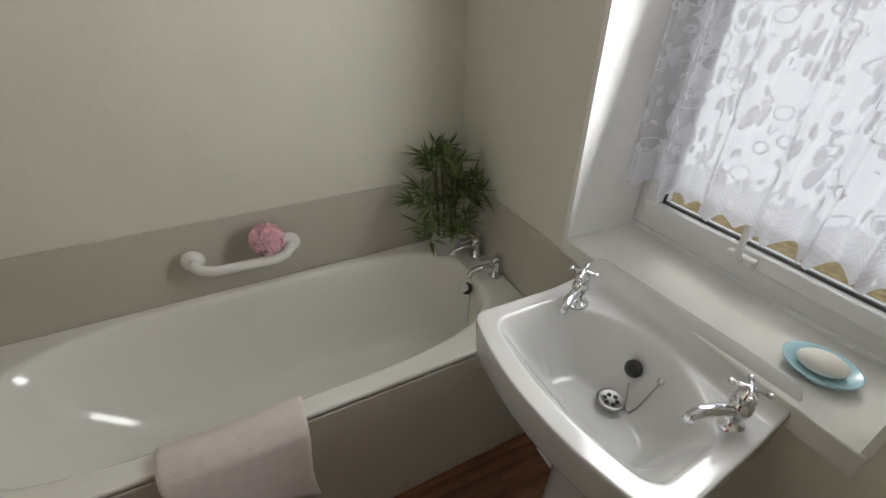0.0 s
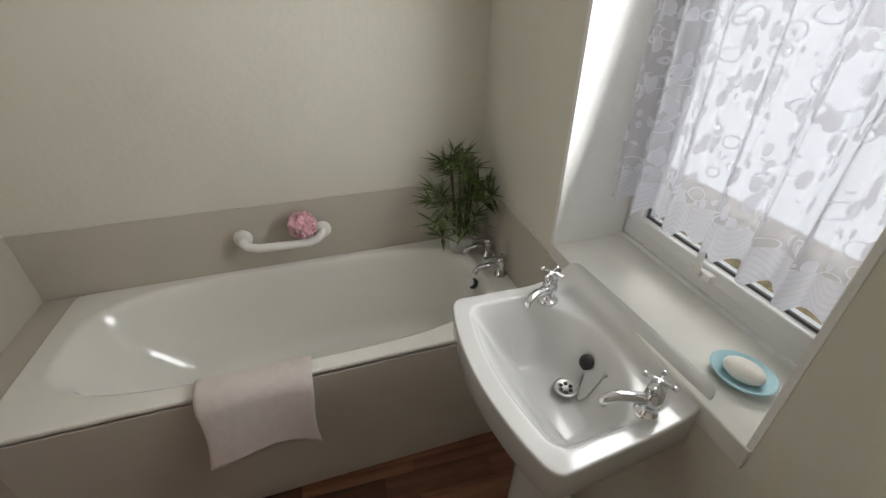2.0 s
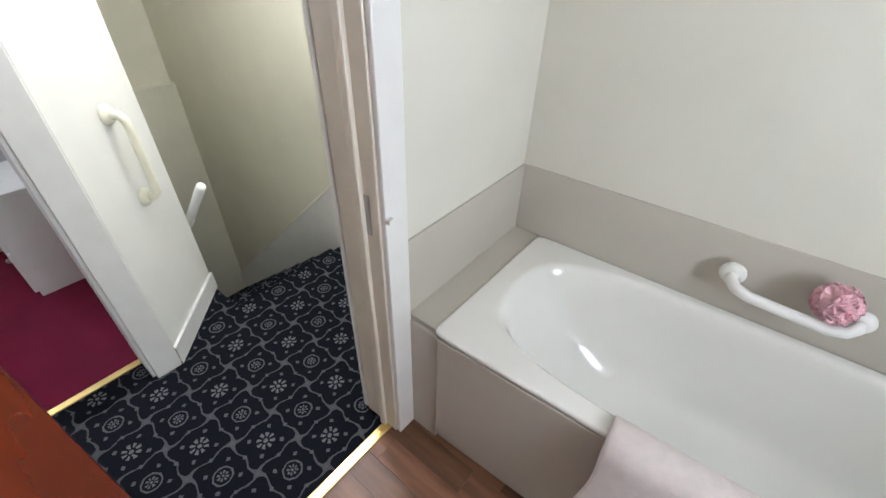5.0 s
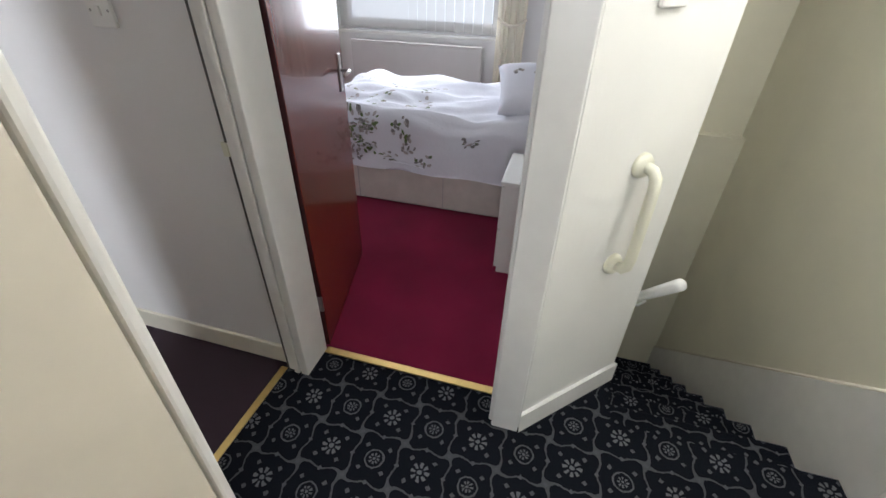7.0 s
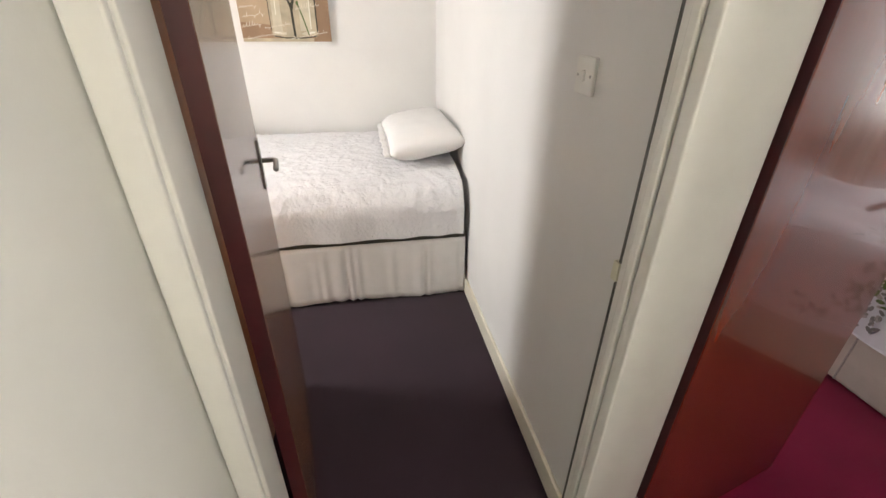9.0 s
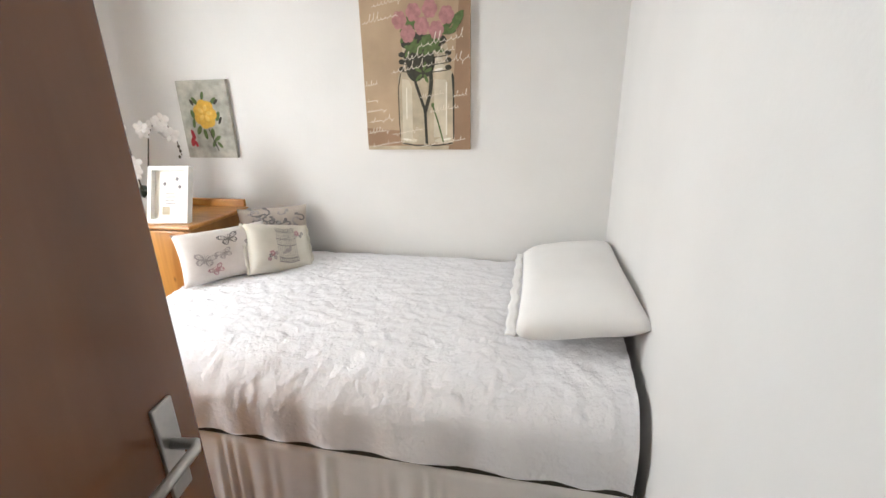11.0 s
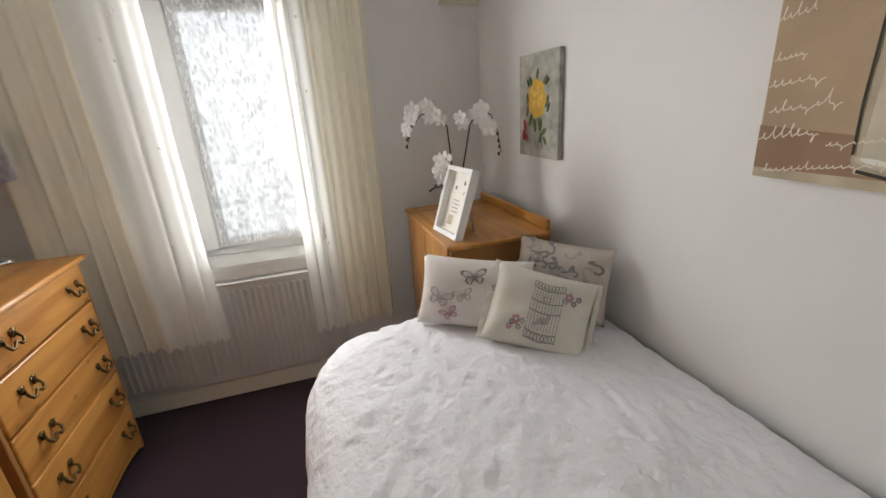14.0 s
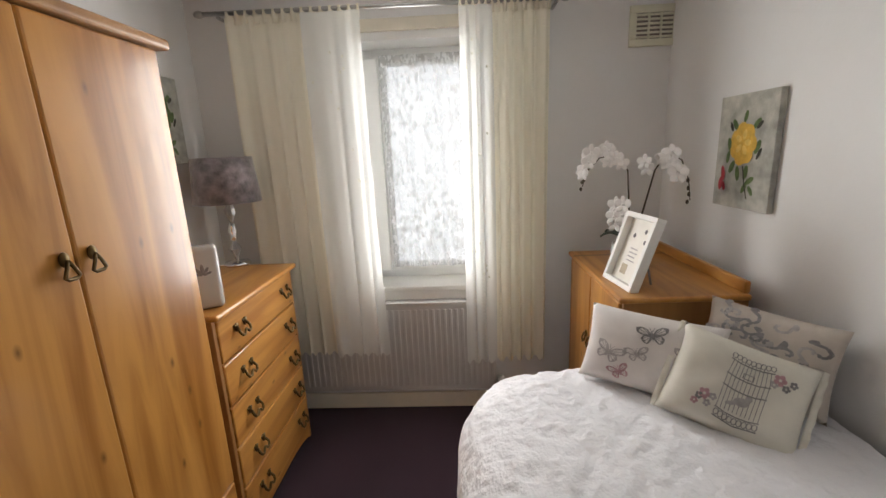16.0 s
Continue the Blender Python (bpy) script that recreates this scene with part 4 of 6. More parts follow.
    pl = part("plug", moved(lathe([(0, 0), (0.018, 0), (0.021, 0.012), (0.018, 0.017), (0.008, 0.02), (0, 0.02)], 18), pose(0.076, -0.004, pz + 0.002, 0, 55, 0)), M_RUBBER, t, "black rubber plug", True)
    way = [(0.092, 0.0), (0.104, 0.012), (0.116, 0.026), (0.118, 0.036), (0.108, 0.044), (0.092, 0.050), (0.076, 0.056)]
    pts = []
    for (xa, ya), (xb, yb) in zip(way, way[1:]):
        for i in range(6):
            x, y = xa + (xb - xa) * i / 6, ya + (yb - ya) * i / 6
            pts.append((x, y, top + rise(x, y) + 0.004))
    part("chain", join(*[blob(p, 0.0028, 6) for p in pts]), M_STEEL, pl, "steel ball chain")
    part("chain_stay", moved(lathe([(0, 0), (0.008, 0), (0.007, 0.005), (0, 0.006)], 12), pose(0.074, 0.057, top + rise(0.074, 0.057), 0, 50, 0)), M_STEEL, t, "small steel chain stay", True)
    return t


basin()
structure("window_sill_bathroom", rounded((-3.0, WX + 0.006, -1.468, -0.722, 0.866, 0.920), 0.004), M_SILL, "white painted window sill board", "window sill")


def window(name, label, x, y0, y1, z0, z1, sash_y, handle_y, swap=1, seal=M_SEAL_GAP):
    """A white casement window in a wall along y; x is its inner face, swap -1 turns it to face the other way."""
    w = tagged(new(name), label, "window", "", "structure")
    f = 0.055

    def bx(a, b, *rest):
        return (min(x - swap * a, x - swap * b), max(x - swap * a, x - swap * b), *rest)

    fr = join(rounded(bx(0, 0.06, y0, y1, z0, z0 + f), 0.004), rounded(bx(0, 0.06, y0, y1, z1 - f, z1), 0.004), rounded(bx(0, 0.06, y0, y0 + f, z0 + f, z1 - f), 0.004), rounded(bx(0, 0.06, y1 - f, y1, z0 + f, z1 - f), 0.004))
    part("window_frame", fr, M_UPVC, w)
    a, b = sash_y
    c, d = z0 + f - 0.01, z1 - f + 0.01
    s = 0.042
    part("sash", join(rounded(bx(-0.014, 0.045, a, b, c, c + s), 0.005), rounded(bx(-0.014, 0.045, a, b, d - s, d), 0.005), rounded(bx(-0.014, 0.045, a, a + s, c + s, d - s), 0.005), rounded(bx(-0.014, 0.045, b - s, b, c + s, d - s), 0.005)), M_UPVC, w)
    part("seal", join(boxes(bx(0.005, 0.012, a + s - 0.002, b - s + 0.002, c + s, c + s + 0.008)), boxes(bx(0.005, 0.012, a + s, a + s + 0.006, c + s, d - s)), boxes(bx(0.005, 0.012, b - s - 0.006, b - s, c + s, d - s))), seal, w)
    pane = part("pane", boxes(bx(0.018, 0.022, a + s - 0.004, b - s + 0.004, c + s - 0.004, d - s + 0.004)), M_GLASS, w)
    pane.visible_shadow = False
    if handle_y is not None:
        h = part("window_handle", rounded(bx(-0.032, -0.012, handle_y - 0.035, handle_y + 0.035, c + 0.006, c + 0.03), 0.005), M_PLASTIC, w, "white window handle")
        part("lever", tube([(x + swap * 0.03, handle_y, c + 0.018), (x + swap * 0.045, handle_y, c + 0.03), (x + swap * 0.05, handle_y, c + 0.115)], 0.009, 10, 0.0075), M_PLASTIC, h, "", True)
    return w


window("window_1", "white casement window with a lever handle", -2.995, -1.475, -0.735, 0.93, 2.05, (-1.425, -0.78), -1.12)
structure("window_board_bathroom", rounded((-3.06, -2.985, -1.475, -0.735, 0.90, 0.932), 0.004), M_UPVC, "white lower frame board of the window", "window frame")


def net(name, label, x, y0, y1, z0, z1, folds, depth, material, scallop=0.0, n=150, rows=40, swap=1):
    c = thing(name, label, "curtain")

    def surf(u, v):
        y = y0 + (y1 - y0) * u
        ph = folds * 2 * math.pi * u + 0.9 * math.sin(u * 9) + 0.25 * math.sin(v * 3 + u * 5)
        d = depth * (math.sin(ph) + 0.35 * math.sin(2.3 * ph + 1)) * (0.45 + 0.55 * v)
        z = z1 - (z1 - z0) * v
        if scallop:
            z += v ** 6 * scallop * abs(math.sin(u * math.pi * 16))
        return (x + swap * d, y + 0.010 * math.cos(ph) * v, z)

    part("cloth", sheet(surf, n, rows), material, c, "", True)
    return c


nc = net("net_curtain", "white floral lace net curtain with a scalloped hem", -2.918, -1.452, -0.742, 1.07, 2.035, 6.5, 0.026, M_LACE, 0.024, 220)
part("curtain_wire", tube([(-2.918, -1.456, 2.03), (-2.918, -0.735, 2.03)], 0.004, 8), M_PLASTIC, nc)
dish = thing("soap_dish", "pale blue oval ceramic soap dish on the sill", "soap dish", pose(-2.857, -0.861, 0.920, 0, 0, 20))
bm = lathe([(0, 0.004), (0.04, 0), (0.052, 0.004), (0.066, 0.016), (0.069, 0.022), (0.064, 0.022), (0.05, 0.010), (0, 0.008)], 32)
part("dish", moved(bm, Matrix.Diagonal((0.84, 0.92, 1, 1))), M_SOAPD, dish, "", True)
soap = thing("soap_bar", "white oval bar of soap in the blue dish", "soap", pose(-2.857, -0.861, 0.944, 0, 0, 20))
part("bar", blob((0, 0, 0), 0.036, 20, (0.86, 1.12, 0.55)), M_SOAP, soap, "", True)
part("strike_plate", rounded((-0.93, -0.906, -1.311, -1.3085, 0.93, 1.05), 0.001), M_STEEL, bpy.data.objects["door_frame_bathroom_south"], "small steel strike plate")
part("catch", rounded((PX0 - 0.03, PX0 - 0.012, -1.335, -1.315, 0.985, 1.0), 0.003), M_PLASTIC, bpy.data.objects["architrave_bathroom_south"], "small white catch")

# ---- landing ----
sw2 = thing("light_switch", "white plastic switch plate on the splayed landing wall", "light switch", pose(0.150, -1.067, 1.443, 0, 0, 46))
part("plate", rounded((-0.011, 0, -0.043, 0.043, -0.043, 0.043), 0.003), M_PLASTIC, sw2)
part("rocker", rounded((-0.017, -0.008, -0.006, 0.006, -0.012, 0.012), 0.002), M_PLASTIC, sw2)
gh = thing("support_rail", "ivory plastic support rail on the splayed wall", "grab rail", pose(0.196, -1.112, 0.860, 0, 0, 0))
out = Vector((-0.695, -0.72, 0))
for z in (-0.165, 0.165):
    q = out.to_track_quat("Z", "Y").to_matrix().to_4x4()
    part("flange", moved(lathe([(0, 0), (0.036, 0), (0.036, 0.008), (0.027, 0.022), (0, 0.024)], 20), Matrix.Translation((0, 0, z)) @ q), M_IVORY, gh, "", True)
hp = [(0.012, -0.165), (0.042, -0.162), (0.056, -0.145), (0.06, -0.11), (0.06, 0.0), (0.06, 0.11), (0.056, 0.145), (0.042, 0.162), (0.012, 0.165)]
part("bar", tube([(out.x * d, out.y * d, z) for d, z in hp], 0.0165, 14), M_IVORY, gh, "", True)
hr = thing("handrail", "white round stair handrail on metal brackets", "handrail", pose(0, 0, 0))
part("rail", tube([(0.235, -1.34, 0.63), (0.9, -1.34, -0.01), (1.9, -1.34, -0.96)], 0.021, 16), M_GLOSS, hr, "", True)
for x, z in ((0.50, 0.36), (1.4, -0.5)):
    part("bracket", tube([(x, -1.27, z - 0.05), (x, -1.32, z - 0.05), (x, -1.34, z - 0.02)], 0.006, 8), M_PLASTIC, hr, "", True)


# ---- small bedroom ----
structure("window_sill_bedroom", rounded((-3.08, BX + 0.03, 0.80, 1.88, 0.757, 0.785), 0.005), M_GLOSS, "white painted window sill board", "window sill")
structure("window_apron_bedroom", rounded((BX, BX + 0.012, 0.86, 1.82, 0.70, 0.757), 0.003), M_GLOSS, "white painted apron below the sill", "trim")
w2 = window("window_2", "white casement window letting in bright daylight", -3.03, 0.86, 1.82, 0.785, 2.10, (1.04, 1.78), None, 1, M_SEAL_L)
part("mullion", rounded((-3.07, -2.968, 0.965, 1.05, 0.84, 2.045), 0.004), M_UPVC, w2, "white window mullion")
side_pane = part("pane", boxes((-3.052, -3.048, 0.91, 0.97, 0.84, 2.045)), M_GLASS, w2)
side_pane.visible_shadow = False
net("bedroom_net_curtain", "sheer white net close to the window glass", -2.985, 1.06, 1.80, 0.86, 2.06, 5, 0.012, M_NET)


def curtain(label, y0, y1, z0, z1, edge, seed):
    """A gathered cream curtain with a paler voile border on its inner edge; edge +1 has the border at y1."""
    c = thing("curtain", label, "curtain", None, "pair of curtains")
    rn = random.Random(seed)
    ph = [rn.uniform(0, 6) for _ in range(4)]

    def surf(y_a, y_b, folds, depth, dx):
        def fn(u, v):
            y = y_a + (y_b - y_a) * u
            a = folds * 2 * math.pi * u + ph[0] + 1.3 * math.sin(5 * u + ph[1]) + 0.45 * math.sin(2.5 * v + ph[2] + 3 * u)
            amp = depth * (0.5 + 0.5 * v) * (0.8 + 0.4 * math.sin(4.3 * u + ph[2]))
            x = BX + 0.115 + dx + amp * (math.sin(a) + 0.3 * math.sin(2.1 * a + ph[3]))
            z = z1 - (z1 - z0) * v + 0.012 * v * math.sin(3 * a)
            return (x, y + 0.012 * math.cos(a) * v + 0.03 * edge * u * v * v * (1 if edge > 0 else 0), z)
        return fn

    w = y1 - y0
    cut = y0 + w * (0.60 if edge > 0 else 0.32)
    a = (y0, cut) if edge > 0 else (cut, y1)
    b = (cut - 0.02, y1) if edge > 0 else (y0, cut + 0.02)
    part("main_cloth", sheet(surf(*a, 4 if edge > 0 else 5, 0.022, 0.0), 90, 36), M_CURT, c, "cream gathered curtain cloth", True)
    part("voile_border", sheet(surf(*b, 2.2, 0.014, 0.02), 70, 36), M_VOILE, c, "sprigged white voile border", True)
    part("heading_tape", sheet(lambda u, v: (BX + 0.115 + 0.012 * math.sin(u * 90), y0 + w * u, z1 + 0.028 - 0.06 * v), 160, 2, 0.002), M_CURT, c, "gathered heading", True)
    for i in range(16):
        yy, zz = rn.uniform(b[0] + 0.03, b[1] - 0.03), rn.uniform(z0 + 0.35, z1 - 0.1)
        part("sprig", blob((BX + 0.152, yy, zz), 0.006, 6, (0.3, 1, 1.2)), M_SPRIG, c)
    return c


curtain("cream gathered curtain with pale voile edge hanging to the radiator", 0.37, 1.03, 0.42, 2.21, 1, 3)
curtain("narrower cream gathered curtain hanging beside the window", 1.505, 1.94, 0.36, 2.20, -1, 5)
rod = thing("curtain_rod", "thin pale metal curtain rod above the window", "curtain rod")
part("rod", tube([(BX + 0.115, 0.25, 2.235), (BX + 0.115, 2.0, 2.215)], 0.011, 12), M_STEEL, rod, "", True)
for y, z in ((0.24, 2.235), (2.01, 2.215)):
    part("finial", blob((BX + 0.115, y, z), 0.018, 12, (1, 1.5, 1)), M_STEEL, rod, "", True)
for y, z in ((0.33, 2.233), (1.97, 2.216)):
    part("bracket", boxes((BX, BX + 0.115, y - 0.006, y + 0.006, z - 0.02, z - 0.008)), M_STEEL, rod)
structure("curtain_pelmet_batten", rounded((BX, BX + 0.02, 0.75, 1.95, 2.14, 2.20), 0.003), M_CREAM, "cream painted batten above the window", "trim")

rad = thing("radiator", "white panel radiator below the window", "radiator")
ry0, ry1 = 0.30, 1.66
part("panel", rounded((BX + 0.035, BX + 0.05, ry0, ry1, 0.14, 0.685), 0.005), M_RAD, rad)
for i in range(40):
    y = ry0 + 0.02 + (ry1 - ry0 - 0.04) * i / 39
    part("rib", rounded((BX + 0.05, BX + 0.058, y - 0.010, y + 0.010, 0.17, 0.655), 0.004, 1), M_RAD, rad)
part("top_grille", rounded((BX + 0.006, BX + 0.06, ry0, ry1, 0.685, 0.697), 0.003), M_RAD, rad)
part("valve", lathe([(0.012, 0), (0.012, 0.03), (0.018, 0.032), (0.018, 0.08), (0, 0.085)], 12, (BX + 0.05, ry1 + 0.03, 0.14)), M_PLASTIC, rad, "", True)
part("pipe", tube([(BX + 0.05, ry1 + 0.03, 0.0), (BX + 0.05, ry1 + 0.03, 0.14)], 0.0075, 8), M_GLOSS, rad, "", True)

vent = thing("air_vent", "cream slatted wall ventilator near the ceiling", "vent", pose(BX, 2.475, 2.095))
part("frame", join(rounded((0, 0.014, -0.125, 0.125, 0.06, 0.095), 0.003), rounded((0, 0.014, -0.125, 0.125, -0.095, -0.06), 0.003), rounded((0, 0.014, -0.125, -0.09, -0.06, 0.06), 0.003), rounded((0, 0.014, 0.09, 0.125, -0.06, 0.06), 0.003)), M_IVORY, vent)
# backing painted darker to give the shade behind the slats
part("backing", boxes((0, 0.003, -0.09, 0.09, -0.06, 0.06)), M_VENT, vent, "backing coloured dark for the shade in the slots")
for i in range(6):
    part("slat", rounded((0.003, 0.013, -0.09, 0.09, -0.056 + i * 0.0204, -0.046 + i * 0.0204), 0.002, 1), M_IVORY, vent)
for y in (-0.03, 0.03):
    part("bar", boxes((0.003, 0.0135, y - 0.004, y + 0.004, -0.06, 0.06)), M_IVORY, vent)

lsw = thing("light_switch", "white plastic light switch on the wall", "light switch", pose(0.04, 0.398, 1.340))
part("plate", rounded((-0.011, 0, -0.043, 0.043, -0.043, 0.043), 0.003), M_PLASTIC, lsw)
part("rocker", rounded((-0.017, -0.008, -0.006, 0.006, -0.012, 0.012), 0.002), M_PLASTIC, lsw)
for y in (-0.031, 0.031):
    part("screw", moved(lathe([(0, 0), (0.004, 0), (0.003, 0.0015), (0, 0.0016)], 10), pose(-0.011, y, 0, 0, -90, 0)), M_STEEL, lsw)


def drop_handle(parent, x, y, z):
    """Antique drop handle on a front that faces +y: two leaf-shaped posts and a bail bowed twice."""
    for s in (-1, 1):
        part("handle_post", join(blob((x + s * 0.033, y + 0.004, z + 0.014), 0.013, 10, (0.85, 0.5, 1.35)), blob((x + s * 0.040, y + 0.003, z + 0.022), 0.008, 8, (1.3, 0.5, 0.8)), blob((x + s * 0.024, y + 0.003, z + 0.021), 0.007, 8, (1.2, 0.5, 0.8))), M_BRASS, parent, "antique brass handle post", True)
    line = [(-0.033, 0.010, 0.010), (-0.039, 0.020, -0.006), (-0.031, 0.025, -0.020), (-0.017, 0.026, -0.022), (-0.006, 0.024, -0.010), (0.0, 0.023, -0.007), (0.006, 0.024, -0.010), (0.017, 0.026, -0.022), (0.031, 0.025, -0.020), (0.039, 0.020, -0.006), (0.033, 0.010, 0.010)]
    return part("handle", tube([(x + p, y + q, z + r) for p, q, r in line], 0.0052, 8), M_BRASS, parent, "antique brass drop handle", True)


def chest_of_drawers():
    x0, x1, y0, y1, top = -2.575, -1.865, 0.125, 0.592, 1.008
    c = thing("chest_of_drawers", "honey pine chest with five drawers and brass drop handles", "chest of drawers", pose(0, 0, 0))
    part("body", join(rounded((x0, x0 + 0.02, y0, y1, 0.0, top - 0.024), 0.003), rounded((x1 - 0.02, x1, y0, y1, 0.0, top - 0.024), 0.003), boxes((x0 + 0.02, x1 - 0.02, y0, y0 + 0.012, 0.05, top - 0.024))), M_PINE_DK, c)
    part("top", rounded((x0 - 0.012, x1 + 0.012, y0 - 0.005, y1 + 0.03, top - 0.024, top), 0.009, 3), M_PINE_X, c)
    for i in range(5):
        z = 0.985 - 0.179 * (i + 1)
        d = part("drawer", rounded((x0 + 0.021, x1 - 0.021, y1 - 0.03, y1 + 0.006, z + 0.003, z + 0.174), 0.006, 2), M_PINE_X, c)
        for hx in (-2.455, -2.03):
            drop_handle(d, hx, y1 + 0.007, z + 0.088)
    bm = bmesh.new()
    n = 24
    lo = [(x0 + 0.02 + (x1 - x0 - 0.04) * i / n, 0.002 + (0.05 * min(1, max(0, math.sin(math.pi * i / n)) ** 0.5 * 1.1) if 0 < i < n else 0)) for i in range(n + 1)]
    for y in (y1 - 0.02, y1):
        for (xa, za), (xb, zb) in zip(lo, lo[1:]):
            bm.faces.new([bm.verts.new(p) for p in ((xa, y, za), (xb, y, zb), (xb, y, 0.088), (xa, y, 0.088))])
    for (xa, za), (xb, zb) in zip(lo, lo[1:]):
        bm.faces.new([bm.verts.new(p) for p in ((xa, y1 - 0.02, za), (xb, y1 - 0.02, zb), (xb, y1, zb), (xa, y1, za))])
    bmesh.ops.remove_doubles(bm, verts=list(bm.verts), dist=1e-5)
    part("plinth", bm, M_PINE_X, c)
    return c


chest_of_drawers()


def wardrobe():
    x0, x1, y0, y1, top = -1.755, -0.945, 0.125, 0.645, 1.845
    c = thing("wardrobe", "tall honey pine wardrobe with two doors and a base drawer", "wardrobe")
    part("carcass", join(rounded((x0, x0 + 0.02, y0, y1, 0, top), 0.003), rounded((x1 - 0.02, x1, y0, y1, 0, top), 0.003), boxes((x0 + 0.02, x1 - 0.02, y0, y0 + 0.01, 0.05, top), (x0 + 0.02, x1 - 0.02, y0 + 0.01, y1, 0.06, 0.08), (x0 + 0.02, x1 - 0.02, y0 + 0.01, y1, top - 0.02, top))), M_PINE_DK, c)
    part("cornice", rounded((x0 - 0.018, x1 + 0.018, y0, y1 + 0.035, top, top + 0.03), 0.010, 3), M_PINE_DK, c)
    mid = (x0 + x1) / 2
    for a, b, hx in ((x0 + 0.022, mid - 0.002, mid - 0.034), (mid + 0.002, x1 - 0.022, mid + 0.034)):
        d = part("door", rounded((a, b, y1 - 0.004, y1 + 0.018, 0.45, top - 0.004), 0.006, 2), M_PINE, c)
        h = part("handle", blob((hx, y1 + 0.024, 1.352), 0.015, 10, (0.8, 0.5, 1.1)), M_BRASS, d, "antique brass drop handle", True)
        part("bail", tube([(hx, y1 + 0.03, 1.35), (hx - 0.008, y1 + 0.034, 1.335), (hx - 0.017, y1 + 0.034, 1.316), (hx - 0.010, y1 + 0.034, 1.311), (hx + 0.010, y1 + 0.034, 1.311), (hx + 0.017, y1 + 0.034, 1.316), (hx + 0.008, y1 + 0.034, 1.335), (hx, y1 + 0.03, 1.35)], 0.004, 8), M_BRASS, h, "", True)
    d = part("base_drawer", rounded((x0 + 0.022, x1 - 0.022, y1 - 0.004, y1 + 0.018, 0.10, 0.44), 0.006, 2), M_PINE_X, c)
    for hx in (mid - 0.22, mid + 0.22):
        drop_handle(d, hx, y1 + 0.02, 0.28)
    part("plinth", rounded((x0 + 0.02, x1 - 0.02, y1 - 0.02, y1, 0.0, 0.095), 0.004), M_PINE_DK, c)
    return c


wardrobe()

# lamp on the chest
lamp = thing("table_lamp", "table lamp with crystal stem and crushed velvet shade", "lamp", pose(-2.59, 0.315, 1.008))
part("base", lathe([(0, 0), (0.062, 0), (0.065, 0.006), (0.06, 0.016), (0.02, 0.022), (0.012, 0.03), (0, 0.03)], 28), M_CHROME, lamp, "", True)
part("crystal", lathe([(0.01, 0.03), (0.012, 0.05), (0.03, 0.085), (0.012, 0.12), (0.01, 0.125)], 8), M_CRYSTAL, lamp, "faceted clear crystal")
part("stem", lathe([(0.008, 0.03), (0.008, 0.13), (0.02, 0.135), (0.012, 0.15), (0.024, 0.175), (0.014, 0.215), (0.008, 0.22), (0.008, 0.40)], 16), M_CHROME, lamp, "", True)
part("crystal", lathe([(0.01, 0.22), (0.012, 0.235), (0.026, 0.265), (0.026, 0.29), (0.01, 0.32)], 8), M_CRYSTAL, lamp, "faceted clear crystal")
bm = lathe([(0.160, 0.325), (0.139, 0.545), (0.136, 0.545), (0.157, 0.325)], 48)
part("shade", bm, M_VELVET, lamp, "silver-mauve crushed velvet shade", True)
vase = thing("flower_print_vase", "white rounded vase with a dark flower motif", "vase", pose(-1.951, 0.528, 1.008, 0, 0, -60))
bm = rounded((-0.065, 0.065, -0.032, 0.032, 0, 0.235), 0.018, 4)
part("body", bm, M_CERAMIC, vase, "", True)
for a, l in ((-70, 0.03), (-35, 0.034), (0, 0.04), (35, 0.034), (70, 0.03)):
    petal = moved(blob((0, 0, l * 0.55), l * 0.5, 8, (0.32, 0.04, 1)), pose(-0.010, 0.0325, 0.130, 0, a, 0))
    part("printed_petal", petal, M_INK, vase, "dark printed petal", True)

# cupboard in the far corner
def corner_cupboard():
    x0, x1, y0, y1, top = -2.66, -1.955, 2.055, 2.49, 1.0
    c = thing("bedside_cupboard", "honey pine cupboard with raised back standing in the corner", "cupboard")
    part("body", join(rounded((x0, x0 + 0.02, y0, y1, 0, top - 0.022), 0.003), rounded((x1 - 0.02, x1, y0, y1, 0, top - 0.022), 0.003), boxes((x0 + 0.02, x1 - 0.02, y1 - 0.01, y1, 0.05, top - 0.022), (x0 + 0.02, x1 - 0.02, y0, y1, 0.05, 0.07))), M_PINE_DK, c)
    part("top", rounded((x0 - 0.01, x1 + 0.015, y0 - 0.02, y1, top - 0.022, top), 0.008, 3), M_PINE_X, c)
    part("back_rail", rounded((x0, x1, y1 - 0.02, y1, top, top + 0.045), 0.006, 3), M_PINE_X, c)
    mid = (x0 + x1) / 2
    for a, b in ((x0 + 0.022, mid - 0.002), (mid + 0.002, x1 - 0.022)):
        d = part("door", rounded((a, b, y0 - 0.012, y0 + 0.008, 0.06, top - 0.03), 0.006, 2), M_PINE, c)
        hx = mid - 0.03 if a < mid - 0.05 else mid + 0.03
        h = part("handle", blob((hx, y0 - 0.016, 0.69), 0.014, 8, (0.9, 0.5, 1.2)), M_BRASS, d, "antique brass drop handle", True)
        part("bail", tube([(hx - 0.012, y0 - 0.02, 0.69), (hx - 0.016, y0 - 0.028, 0.665), (hx, y0 - 0.03, 0.65), (hx + 0.016, y0 - 0.028, 0.665), (hx + 0.012, y0 - 0.02, 0.69)], 0.004, 8), M_BRASS, h, "", True)
    part("plinth", rounded((x0 + 0.02, x1 - 0.02, y0, y0 + 0.015, 0.0, 0.055), 0.003), M_PINE_DK, c)
    return c


corner_cupboard()

